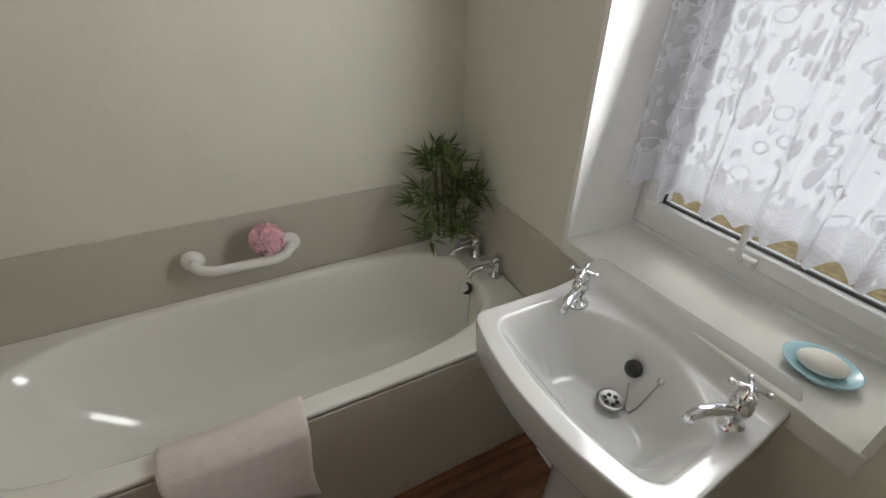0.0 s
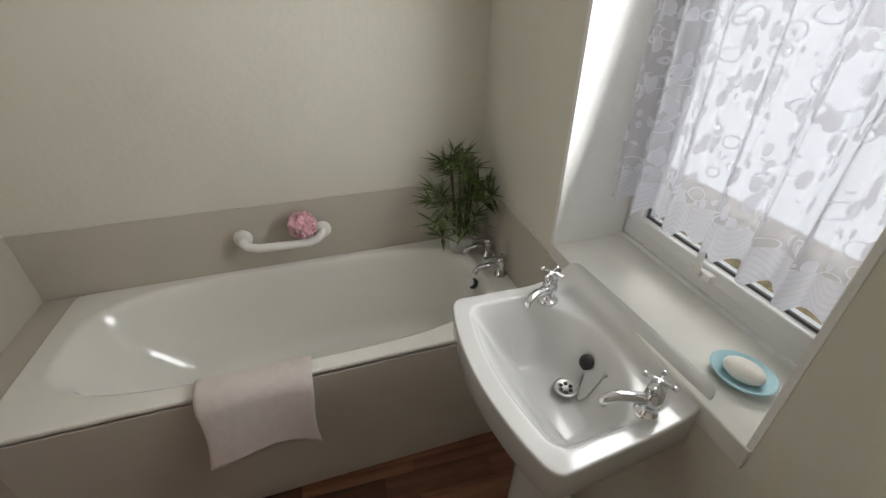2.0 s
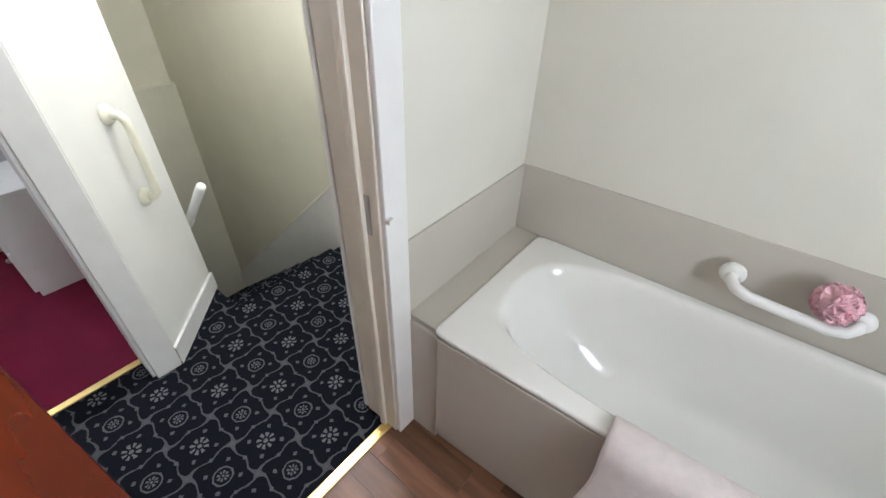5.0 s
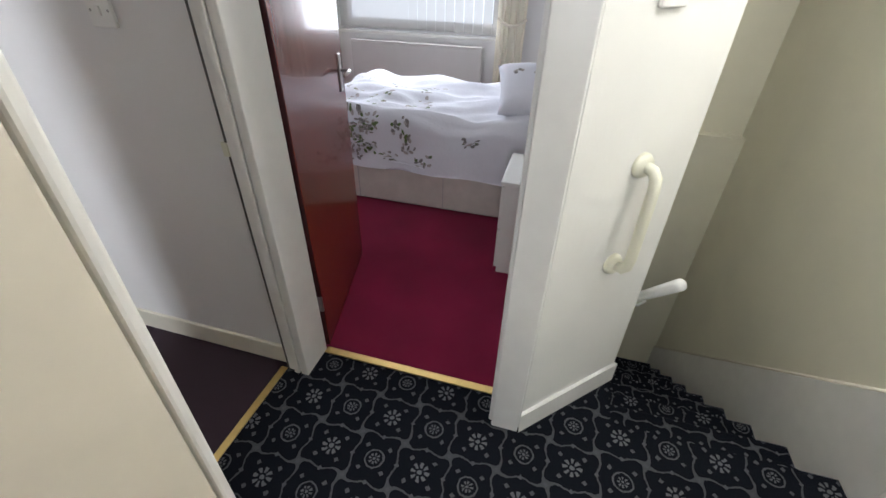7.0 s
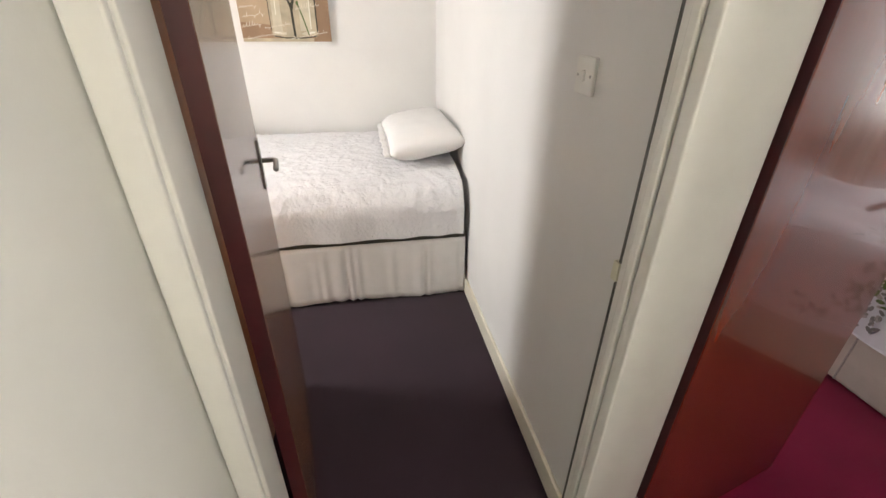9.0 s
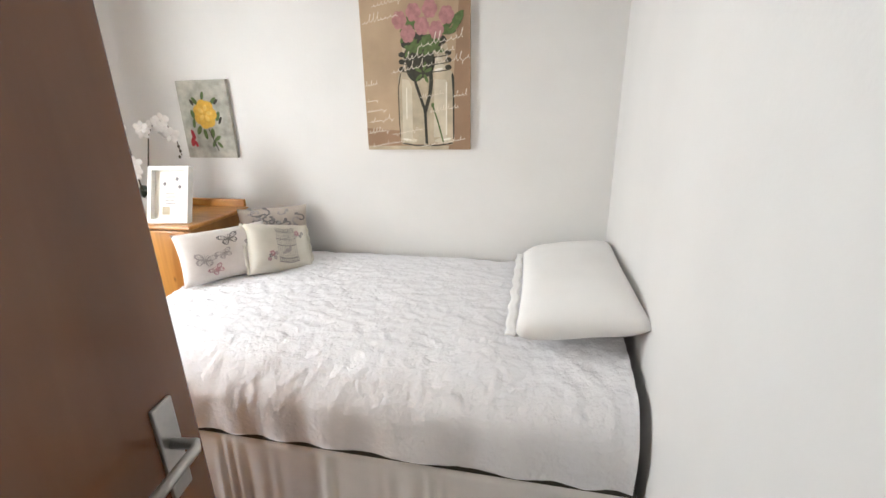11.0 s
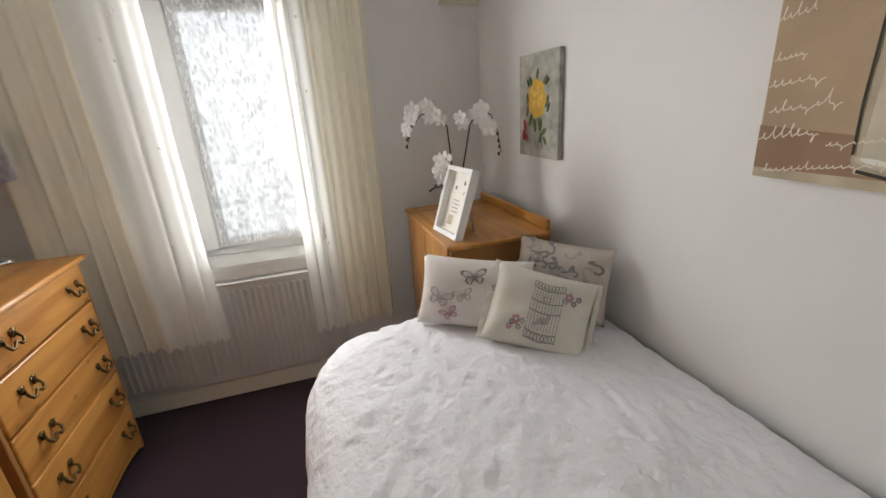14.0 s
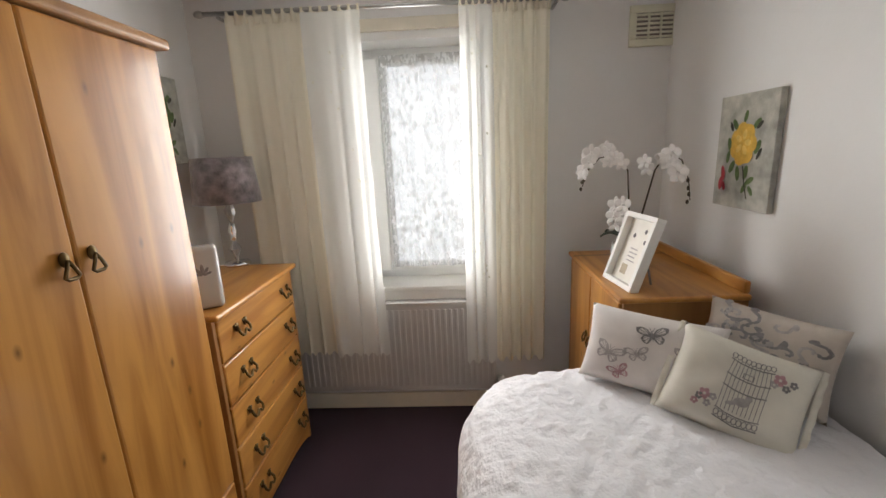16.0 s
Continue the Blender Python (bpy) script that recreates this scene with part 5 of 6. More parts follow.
# white box frame leaning on its strut
bf = thing("box_picture_frame", "white box frame with pressed flowers standing on the cupboard", "picture frame", pose(-2.10, 2.072, 1.003, -19, 0, 7))
w2, h2 = 0.108, 0.285
part("frame", join(rounded((-w2, w2, 0, 0.036, 0, 0.02), 0.002), rounded((-w2, w2, 0, 0.036, h2 - 0.02, h2), 0.002), rounded((-w2, -w2 + 0.02, 0, 0.036, 0.02, h2 - 0.02), 0.002), rounded((w2 - 0.02, w2, 0, 0.036, 0.02, h2 - 0.02), 0.002)), M_PLASTIC, bf)
part("backing_card", boxes((-w2 + 0.02, w2 - 0.02, 0.027, 0.03, 0.02, h2 - 0.02)), M_WHITE, bf, "cream backing card")
for x, z in ((-0.035, 0.20), (0.03, 0.225), (0.045, 0.185)):
    part("pressed_flower", blob((x, 0.026, z), 0.009, 8, (1, 0.2, 1)), M_INK, bf)
part("printed_lines", join(*[boxes((-0.03, 0.025 - 0.006 * (i % 2), 0.0255, 0.0262, 0.10 + 0.016 * i, 0.104 + 0.016 * i)) for i in range(4)]), M_INK_L, bf)
part("printed_panel", boxes((-0.045, -0.005, 0.0255, 0.0262, 0.045, 0.085)), M_JARP, bf)
part("strut", tube([(0.03, 0.036, 0.18), (0.03, 0.125, 0.035)], 0.004, 6), M_INK, bf)

# orchid
orch = thing("orchid", "white artificial orchid in a round white pot", "plant", pose(-2.36, 2.22, 1.0))
part("pot", lathe([(0, 0), (0.045, 0), (0.068, 0.03), (0.075, 0.065), (0.068, 0.105), (0.06, 0.105), (0.062, 0.07), (0, 0.07)], 28), M_CERAMIC, orch, "round white ceramic pot", True)
rnd = random.Random(11)
for a, l in ((200, 0.16), (250, 0.12), (330, 0.13), (20, 0.14), (120, 0.12)):
    def leaf(u, v, a=radians(a), l=l):
        r = u * l
        w = 0.028 * math.sin(math.pi * min(1, u * 0.93 + 0.07)) * (v - 0.5) * 2
        z = 0.10 + 0.06 * math.sin(u * 2.2) - 0.02 * u + 0.01 * abs(v - 0.5)
        return (r * math.cos(a) - w * math.sin(a), r * math.sin(a) + w * math.cos(a), z)

    part("leaf", sheet(leaf, 10, 4, 0.003), M_OLEAF, orch, "", True)


def bloom(p, face, r):
    """One open flower: five petals and a small lip."""
    q = Vector(face).to_track_quat("Z", "Y").to_matrix().to_4x4()
    bms = []
    for i in range(5):
        a = 72 * i + 90
        wide = 0.62 if i in (1, 4) else 0.42
        bms.append(moved(blob((r * 0.55, 0, 0), r * 0.52, 8, (1, wide * 1.5, 0.13)), Matrix.Translation(p) @ q @ pose(0, 0, 0, 0, -14, a)))
    bms.append(moved(blob((0, 0, r * 0.12), r * 0.2, 6), Matrix.Translation(p) @ q))
    return join(*bms)


stems = [[(a * 0.5, a * 0.86, z) for a, z in st] for st in (
    [(0.0, 0.09), (-0.01, 0.30), (-0.02, 0.42), (-0.07, 0.49), (-0.14, 0.475), (-0.195, 0.41), (-0.215, 0.33)],
    [(0.015, 0.09), (0.06, 0.30), (0.085, 0.42), (0.125, 0.485), (0.18, 0.46), (0.21, 0.38), (0.225, 0.27)])]
for st, lo in zip(stems, (3, 3)):
    fine = []
    for p, q in zip(st, st[1:]):
        for k in range(4):
            fine.append(Vector(p).lerp(Vector(q), k / 4))
    part("stem", tube(fine, 0.0042, 7, 0.002), M_STEM, orch, "", True)
    for i in range(8, len(fine) - 4, 1):
        if i % 2 == 0 or i > 10:
            off = Vector((rnd.uniform(-0.03, 0.03), rnd.uniform(-0.05, 0.0), rnd.uniform(-0.03, 0.035)))
            part("flower", bloom(fine[i] + off, (0.75 + rnd.uniform(-0.3, 0.3), -0.6 + rnd.uniform(-0.3, 0.3), rnd.uniform(-0.2, 0.3)), rnd.uniform(0.030, 0.040)), M_PETAL, orch, "white orchid bloom", True)
    for i in range(5):
        p = fine[-1 - i] + Vector((rnd.uniform(-0.012, 0.012), -0.006, rnd.uniform(-0.015, 0.0)))
        part("bud", blob(p, 0.008, 8, (0.8, 0.8, 1.2)), M_STEM, orch)
for p in ((-0.03, -0.05, 0.27), (0.02, -0.04, 0.23), (-0.055, -0.04, 0.18), (0.035, -0.045, 0.28), (-0.02, -0.06, 0.22)):
    part("flower", bloom(Vector(p), (0.7, -0.65, 0.15), 0.038), M_PETAL, orch, "white orchid bloom", True)


# ---- bed ----
BW0, BX0, BX1 = 1.485, -2.045, 0.02
bed = thing("divan_bed", "single divan bed with a white frilled valance", "bed")
part("base", rounded((-1.925, BX1, BW0 + 0.03, YB - 0.03, 0.03, 0.37), 0.02), M_VAL, bed)
part("mattress", rounded((-1.93, BX1, BW0 + 0.01, YB - 0.01, 0.40, 0.62), 0.05, 4), M_VAL, bed, "", True)


def frill(y_or_x, along, a0, a1):
    def fn(u, v):
        t = a0 + (a1 - a0) * u
        ph = t * 78 + 3.2 * math.sin(t * 9) + 1.6 * math.sin(t * 31)
        d = (0.002 + 0.008 * v) * (0.6 + 0.4 * math.sin(t * 17)) * math.sin(ph) + 0.014 * v
        z = 0.372 - 0.356 * v + 0.008 * v * math.sin(t * 7)
        return (t, y_or_x - d, z) if along == "x" else (y_or_x - d, t, z)
    return fn


# near-black strip painted in for the shade between mattress and valance
part("mattress_gap_shade", boxes((-1.92, BX1, BW0 - 0.024, BW0 + 0.035, 0.374, 0.398)), M_BLACKP, bed, "near-black strip painted for the shaded gap under the mattress")
part("valance_side", sheet(frill(BW0 - 0.020, "x", -1.935, BX1), 220, 10, 0.002), M_VAL, bed, "gathered white cotton frill", True)
part("valance_foot", sheet(frill(-1.93, "y", BW0 + 0.012, YB - 0.02), 120, 10, 0.002), M_VAL, bed, "gathered white cotton frill", True)


def tuck(y):
    """The foot of the duvet is pushed in where the cupboard stands."""
    q = max(0.0, min(1.0, (y - 1.93) / 0.10))
    return 0.115 * q * q * (3 - 2 * q)


def duvet_surface(u, v):
    """u runs from foot to head, v from the wall to the open side and down it."""
    x = BX0 + (BX1 - 0.015 - BX0) * u
    width = YB - 0.03 - BW0
    run = v * (width + 0.245)
    drop = max(0.0, run - width)
    y = YB - 0.03 - min(run, width)
    z = 0.694
    edge = min(run, width) / width
    z += 0.035 * math.sin(math.pi * min(1, edge * 0.9 + 0.08)) - 0.02 * max(0, 1 - u / 0.1)
    z += 0.03 * (1 - edge)
    k = max(0.0, 1 - u / 0.15)
    x += tuck(y) * max(0.0, 1 - u / 0.3) ** 2
    # rounded foot corner
    pull = k * k * 0.16 * max(0.0, (edge - 0.35) / 0.65) ** 1.6
    y += pull
    z -= 0.012 * max(0.0, (edge - 0.8) / 0.2)
    r = 0.15
    bend = run - width + r
    if bend > 0:
        th = min(math.pi / 2, bend / r)
        y = BW0 + pull - 0.038 + r - r * math.sin(th)
        y += 0.038 * (1 - min(1, bend / 0.08)) if bend < 0.08 else 0
        z -= r * (1 - math.cos(th)) + max(0.0, bend - r * math.pi / 2)
    if u < 0.045:
        q = 1 - u / 0.045
        z -= 0.17 * q * q
        x += 0.012 * q
    n = noise.noise(Vector((x * 5, y * 5 - drop * 5, 3.1))) * 0.009 + (0.2 - abs(noise.noise(Vector((x * 11, y * 15 - run * 6, 1.7))))) * 0.012 + (0.2 - abs(noise.noise(Vector((x * 31, y * 27 - run * 9, 5.7))))) * 0.008
    w = 0.010 * drop / 0.3 * math.sin(x * 26 + 2 * math.sin(x * 5))
    return (x, y - 0.4 * n - w, max(z + n, 0.400))


duvet = thing("duvet", "white seersucker duvet spread over the single bed", "duvet")
part("cover", sheet(duvet_surface, 230, 150), M_SHEET, duvet, "", True)
part("foot_drop", sheet(lambda u, v: (BX0 + 0.012 + tuck(BW0 + 0.19 + (YB - 0.24 - BW0) * u) + 0.004 * math.sin(u * 40) - 0.012 * math.sin(v * 3), BW0 + 0.19 + (YB - 0.05 - BW0 - 0.19) * u, 0.56 - 0.17 * v), 60, 10, 0.004), M_SHEET, duvet, "", True)


def cushion(name, label, material, w, h, t, m, category="cushion", ruffle=0.0, piping=None):
    """A stuffed cushion in its local xz plane, front towards -y, base edge at z = 0."""
    c = thing(name, label, category, m)

    def side(sgn):
        def fn(u, v):
            a, b = u * 2 - 1, v * 2 - 1
            bulge = (max(0, 1 - a ** 4) * max(0, 1 - b ** 4)) ** 0.55
            pin = 1 - 0.06 * (1 - abs(b) ** 2) * abs(a) ** 3
            pin2 = 1 - 0.06 * (1 - abs(a) ** 2) * abs(b) ** 3
            n = noise.noise(Vector((u * 5, v * 5, w * 9))) * 0.006 * bulge
            return (a * w / 2 * pin, sgn * (t / 2 * bulge) + n, h / 2 + b * h / 2 * pin2)
        return fn

    bm = join(sheet(side(-1), 26, 22), sheet(side(1), 26, 22))
    bmesh.ops.remove_doubles(bm, verts=list(bm.verts), dist=0.0008)
    part("cover", bm, material, c, "", True)
    return c


def on_cushion(w, h, t, shapes, off=0.0022):
    """Flat printed shapes, given as polygons in -1..1, laid on a cushion's front."""
    bm = bmesh.new()
    for i, poly in enumerate(shapes):
        vs = []
        for a, b in poly:
            bulge = (max(0, 1 - a ** 4) * max(0, 1 - b ** 4)) ** 0.55
            u, v = (a + 1) / 2, (b + 1) / 2
            n = noise.noise(Vector((u * 5, v * 5, w * 9))) * 0.006 * bulge
            vs.append(bm.verts.new((a * w / 2, -(t / 2 * bulge) + n - off - 0.00003 * i, h / 2 + b * h / 2)))
        bm.faces.new(vs)
    return bm


def ell(cx, cy, rx, ry, rot=0.0, n=10):
    c, s = math.cos(radians(rot)), math.sin(radians(rot))
    out = []
    for i in range(n):
        a = 2 * math.pi * i / n
        x, y = rx * math.cos(a), ry * math.sin(a)
        out.append((cx + c * x - s * y, cy + s * x + c * y))
    return out


def stroke(pts, wd):
    quads = []
    for (xa, ya), (xb, yb) in zip(pts, pts[1:]):
        dx, dy = xb - xa, yb - ya
        l = math.hypot(dx, dy) or 1
        nx, ny = -dy / l * wd, dx / l * wd
        quads.append([(xa + nx, ya + ny), (xb + nx, yb + ny), (xb - nx, yb - ny), (xa - nx, ya - ny)])
    return quads


def butterfly(cx, cy, s, rot):
    """Spread wings drawn as outlines, veins and a few filled cells, with a slim body and feelers."""
    c, q = math.cos(radians(rot)), math.sin(radians(rot))

    def at(x, y):
        return (cx + s * (c * x - q * y), cy + s * 1.35 * (q * x + c * y))

    out = []
    for m in (-1, 1):
        upper = [(0.04, 0.06), (0.30, 0.48), (0.62, 0.66), (0.92, 0.60), (0.86, 0.30), (0.60, 0.10), (0.06, 0.0)]
        lower = [(0.06, -0.04), (0.50, 0.02), (0.66, -0.20), (0.56, -0.44), (0.36, -0.56), (0.16, -0.34), (0.05, -0.08)]
        for wing in (upper, lower):
            out += stroke([at(m * x, y) for x, y in wing], 0.030 * s + 0.004)
            for x, y in wing[2:5]:
                out += stroke([at(0.05 * m, 0.0), at(m * x * 0.95, y * 0.95)], 0.014 * s + 0.002)
        for x, y in ((0.80, 0.52), (0.70, 0.58), (0.82, 0.38), (0.52, -0.36), (0.58, -0.18)):
            out.append(ell(*at(m * x, y), 0.075 * s, 0.10 * s, rot))
        out += stroke([at(0.02 * m, 0.3), at(0.16 * m, 0.62)], 0.010 * s + 0.002)
    out.append(ell(cx, cy, 0.055 * s, 0.5 * s, rot))
    return out


def facing(bottom_left, bottom_right, lean):
    """Pose of a cushion whose base edge runs between two points, leaning back by lean degrees."""
    a, b = Vector(bottom_left), Vector(bottom_right)
    yaw = math.degrees(math.atan2(b.y - a.y, b.x - a.x))
    mid = (a + b) / 2
    roll = -math.degrees(math.atan2(b.z - a.z, math.hypot(b.x - a.x, b.y - a.y)))
    return pose(mid.x, mid.y, mid.z, 0, 0, yaw) @ pose(0, 0, 0, 0, roll, 0) @ pose(0, 0, 0, -lean, 0, 0)


W, H, T = 0.42, 0.26, 0.12
c1 = cushion("butterfly_cushion", "white oblong cushion printed with grey butterflies on the bed", M_LINEN2, W, H, T, facing((-1.885, 1.885, 0.745), (-1.625, 2.205, 0.745), 26))
part("butterfly_print", on_cushion(W, H, T, butterfly(0.08, 0.42, 0.24, 12)), M_INK, c1, "dark grey butterfly print")
part("butterfly_print", on_cushion(W, H, T, butterfly(-0.50, -0.22, 0.25, -18)), M_INK_L, c1, "pale grey butterfly print")
part("butterfly_print", on_cushion(W, H, T, butterfly(-0.08, -0.10, 0.19, 20)), M_INK_L, c1, "pale grey butterfly print")
part("butterfly_print", on_cushion(W, H, T, butterfly(0.58, 0.05, 0.22, -10)), M_INK_L, c1, "pale grey butterfly print")
part("butterfly_print", on_cushion(W, H, T, butterfly(-0.30, -0.62, 0.18, 30)), M_INK_P, c1, "faint pink butterfly print")
c3 = cushion("floral_cushion", "beige oblong cushion with grey floral print against the wall", M_TAUPE, 0.36, 0.27, 0.11, facing((-1.855, 2.27, 0.76), (-1.565, 2.46, 0.755), 14))
rnd = random.Random(8)
for i in range(44):
    cx, cy, s = rnd.uniform(-0.82, 0.82), rnd.uniform(-0.82, 0.82), rnd.uniform(0.11, 0.20)
    a0 = rnd.uniform(0, 6)
    sw = stroke([(cx + s * k / 6 * math.cos(a0 + k * 0.8), cy + s * k / 6 * math.sin(a0 + k * 0.8)) for k in range(7)], 0.026)
    sw.append(ell(cx + s * math.cos(a0 + 4.8) * 1.15, cy + s * math.sin(a0 + 4.8) * 1.15, 0.07, 0.045, math.degrees(a0)))
    part("floral_print", on_cushion(0.36, 0.27, 0.11, sw, 0.0045), M_INK if i % 3 else M_INK_L, c3, "grey scrolling floral print")
W, H, T = 0.34, 0.275, 0.12
c2 = cushion("birdcage_cushion", "cream oblong cushion printed with a birdcage on the bed", M_LINEN, W, H, T, facing((-1.648, 2.045, 0.768), (-1.475, 2.31, 0.694), 34))
cage = []
for i in range(11):
    x = -0.20 + 0.056 * i
    cage += stroke([(x, -0.50), (x, 0.22), (x + (0.08 - x) * 0.10, 0.52)], 0.0045)
for y in (-0.5, -0.02, 0.22, 0.52):
    cage += stroke([(-0.22, y), (-0.07, y - 0.05), (0.08, y - 0.065), (0.23, y - 0.05), (0.38, y)], 0.011)
for y, ry in ((0.60, 0.055), (-0.60, 0.06)):
    for i in range(9):
        ring = ell(-0.18 + 0.065 * i, y - 0.05 * math.sin(math.pi * i / 8), 0.034, ry, 0, 9)
        cage += stroke(ring + ring[:1], 0.007)
cage += stroke([(-0.22, -0.68), (0.08, -0.745), (0.38, -0.68)], 0.012)
cage += stroke([(0.0, 0.2), (0.14, 0.2), (0.14, 0.30), (0.0, 0.30), (0.0, 0.2)], 0.007)
part("birdcage_print", on_cushion(W, H, T, cage), M_INK, c2, "grey birdcage print")
part("bird_print", on_cushion(W, H, T, [ell(0.09, -0.25, 0.11, 0.09, 20), ell(0.17, -0.14, 0.05, 0.06), ell(-0.03, -0.33, 0.09, 0.04, 30)], 0.003), M_INK_L, c2, "small grey bird print")
fl = []
for j, (cx, cy) in enumerate(((-0.40, -0.36), (-0.33, -0.52), (-0.50, -0.56), (-0.28, -0.36), (-0.46, -0.44), (0.46, 0.44), (0.56, 0.32), (0.40, 0.32), (0.64, 0.44))):
    big = 1.7 if j in (0, 5) else 1.1
    fl = [ell(cx + 0.032 * big * math.cos(k * 1.256), cy + 0.042 * big * math.sin(k * 1.256), 0.022 * big, 0.028 * big) for k in range(5)]
    part("blossom_print", on_cushion(W, H, T, fl), M_INK_P if j in (0, 2, 5) else M_INK_L if j % 2 else M_INK, c2, "pink and grey blossom print")
for s in (-1, 1):
    part("frill_edge", sheet(lambda u, v, s=s: (s * (W / 2 - 0.004 + 0.016 * v), 0.006 * math.sin(u * 34) * v, H * u), 40, 3, 0.0015), M_LINEN, c2, "cream cotton frill", True)

pil = cushion("pillow", "plump white pillow at the head of the bed", M_PILLOW, 0.86, 0.43, 0.18, pose(-0.225, 2.06, 0.0))
pil.matrix_world = Matrix.Translation((-0.37, 2.05, 0.80)) @ pose(0, 0, 0, 0, -9, 0) @ pose(0, 0, 0, 0, 0, -90) @ pose(0, 0, 0, -90, 0, 0)

part("flange_edge", sheet(lambda u, v: ((u - 0.5) * 0.84, 0.005 * math.sin(u * 30) * v, 0.004 - 0.035 * v + 0.004 * math.sin(u * 41)), 60, 3, 0.003), M_PILLOW, pil, "flat stitched cotton border", True)

# ---- pictures ----
def canvas(name, label, x0, x1, z0, z1, material, y=YB, face=-1):
    c = thing(name, label, "picture", pose((x0 + x1) / 2, y, (z0 + z1) / 2, 0, 0, 0 if face < 0 else 180))
    w, h = x1 - x0, z1 - z0
    part("canvas", rounded((-w / 2, w / 2, -0.024, -0.002, -h / 2, h / 2), 0.002), material, c)
    return c, w, h


def printed(name, shapes, material, parent, layer, label="", apart=False):
    """Flat printed shapes on a canvas, a hair above one another; apart makes each shape a part of its own."""
    lots = [[(i, p)] for i, p in enumerate(shapes)] if apart else [list(enumerate(shapes))]
    for lot in lots:
        bm = bmesh.new()
        for i, poly in lot:
            bm.faces.new([bm.verts.new((x, -0.0242 - 0.0009 * layer - 0.000012 * i, z)) for x, z in poly])
        me = bpy.data.meshes.new(name)
        bm.to_mesh(me)
        bm.free()
        me.materials.append(material)
        ob = new(name, me)
        ob.parent = parent
        if label:
            ob["label"] = label


jc, w, h = canvas("jar_canvas", "sepia canvas print of flowers in a glass jar", -1.197, -0.655, 1.318, 2.02, M_CANVAS)
printed("shelf_print", [[(-w / 2, -h / 2), (w / 2, -h / 2), (w / 2, -h / 2 + 0.02), (-w / 2, -h / 2 + 0.02)]], M_JARP, jc, 1)
jx = 0.05
printed("side_shade_print", [[(w / 2 - 0.11, -h / 2), (w / 2, -h / 2), (w / 2, h / 2), (w / 2 - 0.05, h / 2)], [(-w / 2, -h / 2 + 0.02), (w / 2 - 0.11, -h / 2 + 0.02), (w / 2 - 0.11, -h / 2 + 0.075), (-w / 2, -h / 2 + 0.11)]], M_CANVAS_D, jc, 1.5, "browner sepia print")
body = [(jx - 0.132, -0.325), (jx + 0.132, -0.325), (jx + 0.142, -0.30), (jx + 0.142, -0.01), (jx + 0.134, 0.015), (jx + 0.115, 0.03), (jx + 0.112, 0.14), (jx - 0.112, 0.14), (jx - 0.115, 0.03), (jx - 0.134, 0.015), (jx - 0.142, -0.01), (jx - 0.142, -0.30)]
printed("jar_print", [body], M_JARP, jc, 2, "printed glass jar")
printed("jar_highlight", [[(jx - 0.128, -0.29), (jx - 0.075, -0.30), (jx - 0.07, -0.05), (jx - 0.085, -0.015), (jx - 0.12, -0.01)], [(jx + 0.035, -0.29), (jx + 0.10, -0.29), (jx + 0.105, -0.02), (jx + 0.045, -0.015)], ell(jx - 0.095, -0.302, 0.042, 0.012, -8, 14), ell(jx + 0.085, -0.302, 0.045, 0.012, 8, 14), ell(jx + 0.06, 0.035, 0.042, 0.022, 0, 14), ell(jx + 0.055, 0.075, 0.03, 0.012, 0, 12)], M_JARL, jc, 3, "pale jar highlights")
printed("jar_bright_glint", [ell(jx - 0.105, -0.300, 0.024, 0.005, -8, 12), ell(jx + 0.10, -0.300, 0.024, 0.005, 8, 12), ell(jx + 0.068, 0.028, 0.022, 0.006, 10, 12), [(jx + 0.098, -0.28), (jx + 0.104, -0.28), (jx + 0.108, -0.03), (jx + 0.102, -0.03)], [(jx - 0.105, -0.20), (jx - 0.10, -0.20), (jx - 0.095, -0.05), (jx - 0.10, -0.05)]], M_WHITE, jc, 3.6, "white jar glints", True)
dark = [[(jx + 0.135, -0.30), (jx + 0.142, -0.295), (jx + 0.144, -0.01), (jx + 0.135, 0.012), (jx + 0.130, 0.0), (jx + 0.135, -0.08)]]
dark += stroke([(jx - 0.140, -0.29), (jx - 0.143, -0.20), (jx - 0.140, -0.05), (jx - 0.125, 0.016)], 0.0022)
for zz in (0.035, 0.068, 0.100):
    for sd in (-1, 1):
        dark.append(ell(jx + sd * 0.116, zz, 0.016, 0.012, 0, 12))
    dark += stroke([(jx - 0.11, zz - 0.012), (jx - 0.04, zz - 0.018), (jx + 0.04, zz - 0.018), (jx + 0.11, zz - 0.012)], 0.0022)
dark += stroke([(jx - 0.132, -0.318), (jx - 0.06, -0.330), (jx + 0.06, -0.330), (jx + 0.132, -0.318)], 0.0032)
dark += stroke([(jx - 0.002, -0.322), (jx - 0.006, -0.16), (jx - 0.02, -0.12), (jx - 0.05, -0.03), (jx - 0.07, 0.1)], 0.007) + stroke([(jx - 0.006, -0.17), (jx + 0.022, -0.08), (jx + 0.03, -0.02), (jx + 0.02, 0.1)], 0.009)
dark += [ell(jx - 0.05, 0.03, 0.045, 0.055, 10, 14), ell(jx + 0.0, 0.06, 0.05, 0.07, -10, 14), ell(jx - 0.06, 0.09, 0.045, 0.05, 0, 14), ell(jx + 0.02, 0.15, 0.09, 0.034, 5, 14), ell(jx - 0.06, 0.16, 0.06, 0.03, 20, 14)]
printed("stem_print", dark, M_BLACKP, jc, 4, "dark printed stems and jar edges")
grn = stroke([(jx + 0.085, -0.315), (jx + 0.06, -0.22), (jx + 0.035, -0.14)], 0.004) + [ell(jx + 0.034, -0.135, 0.008, 0.012)]
rnd = random.Random(21)
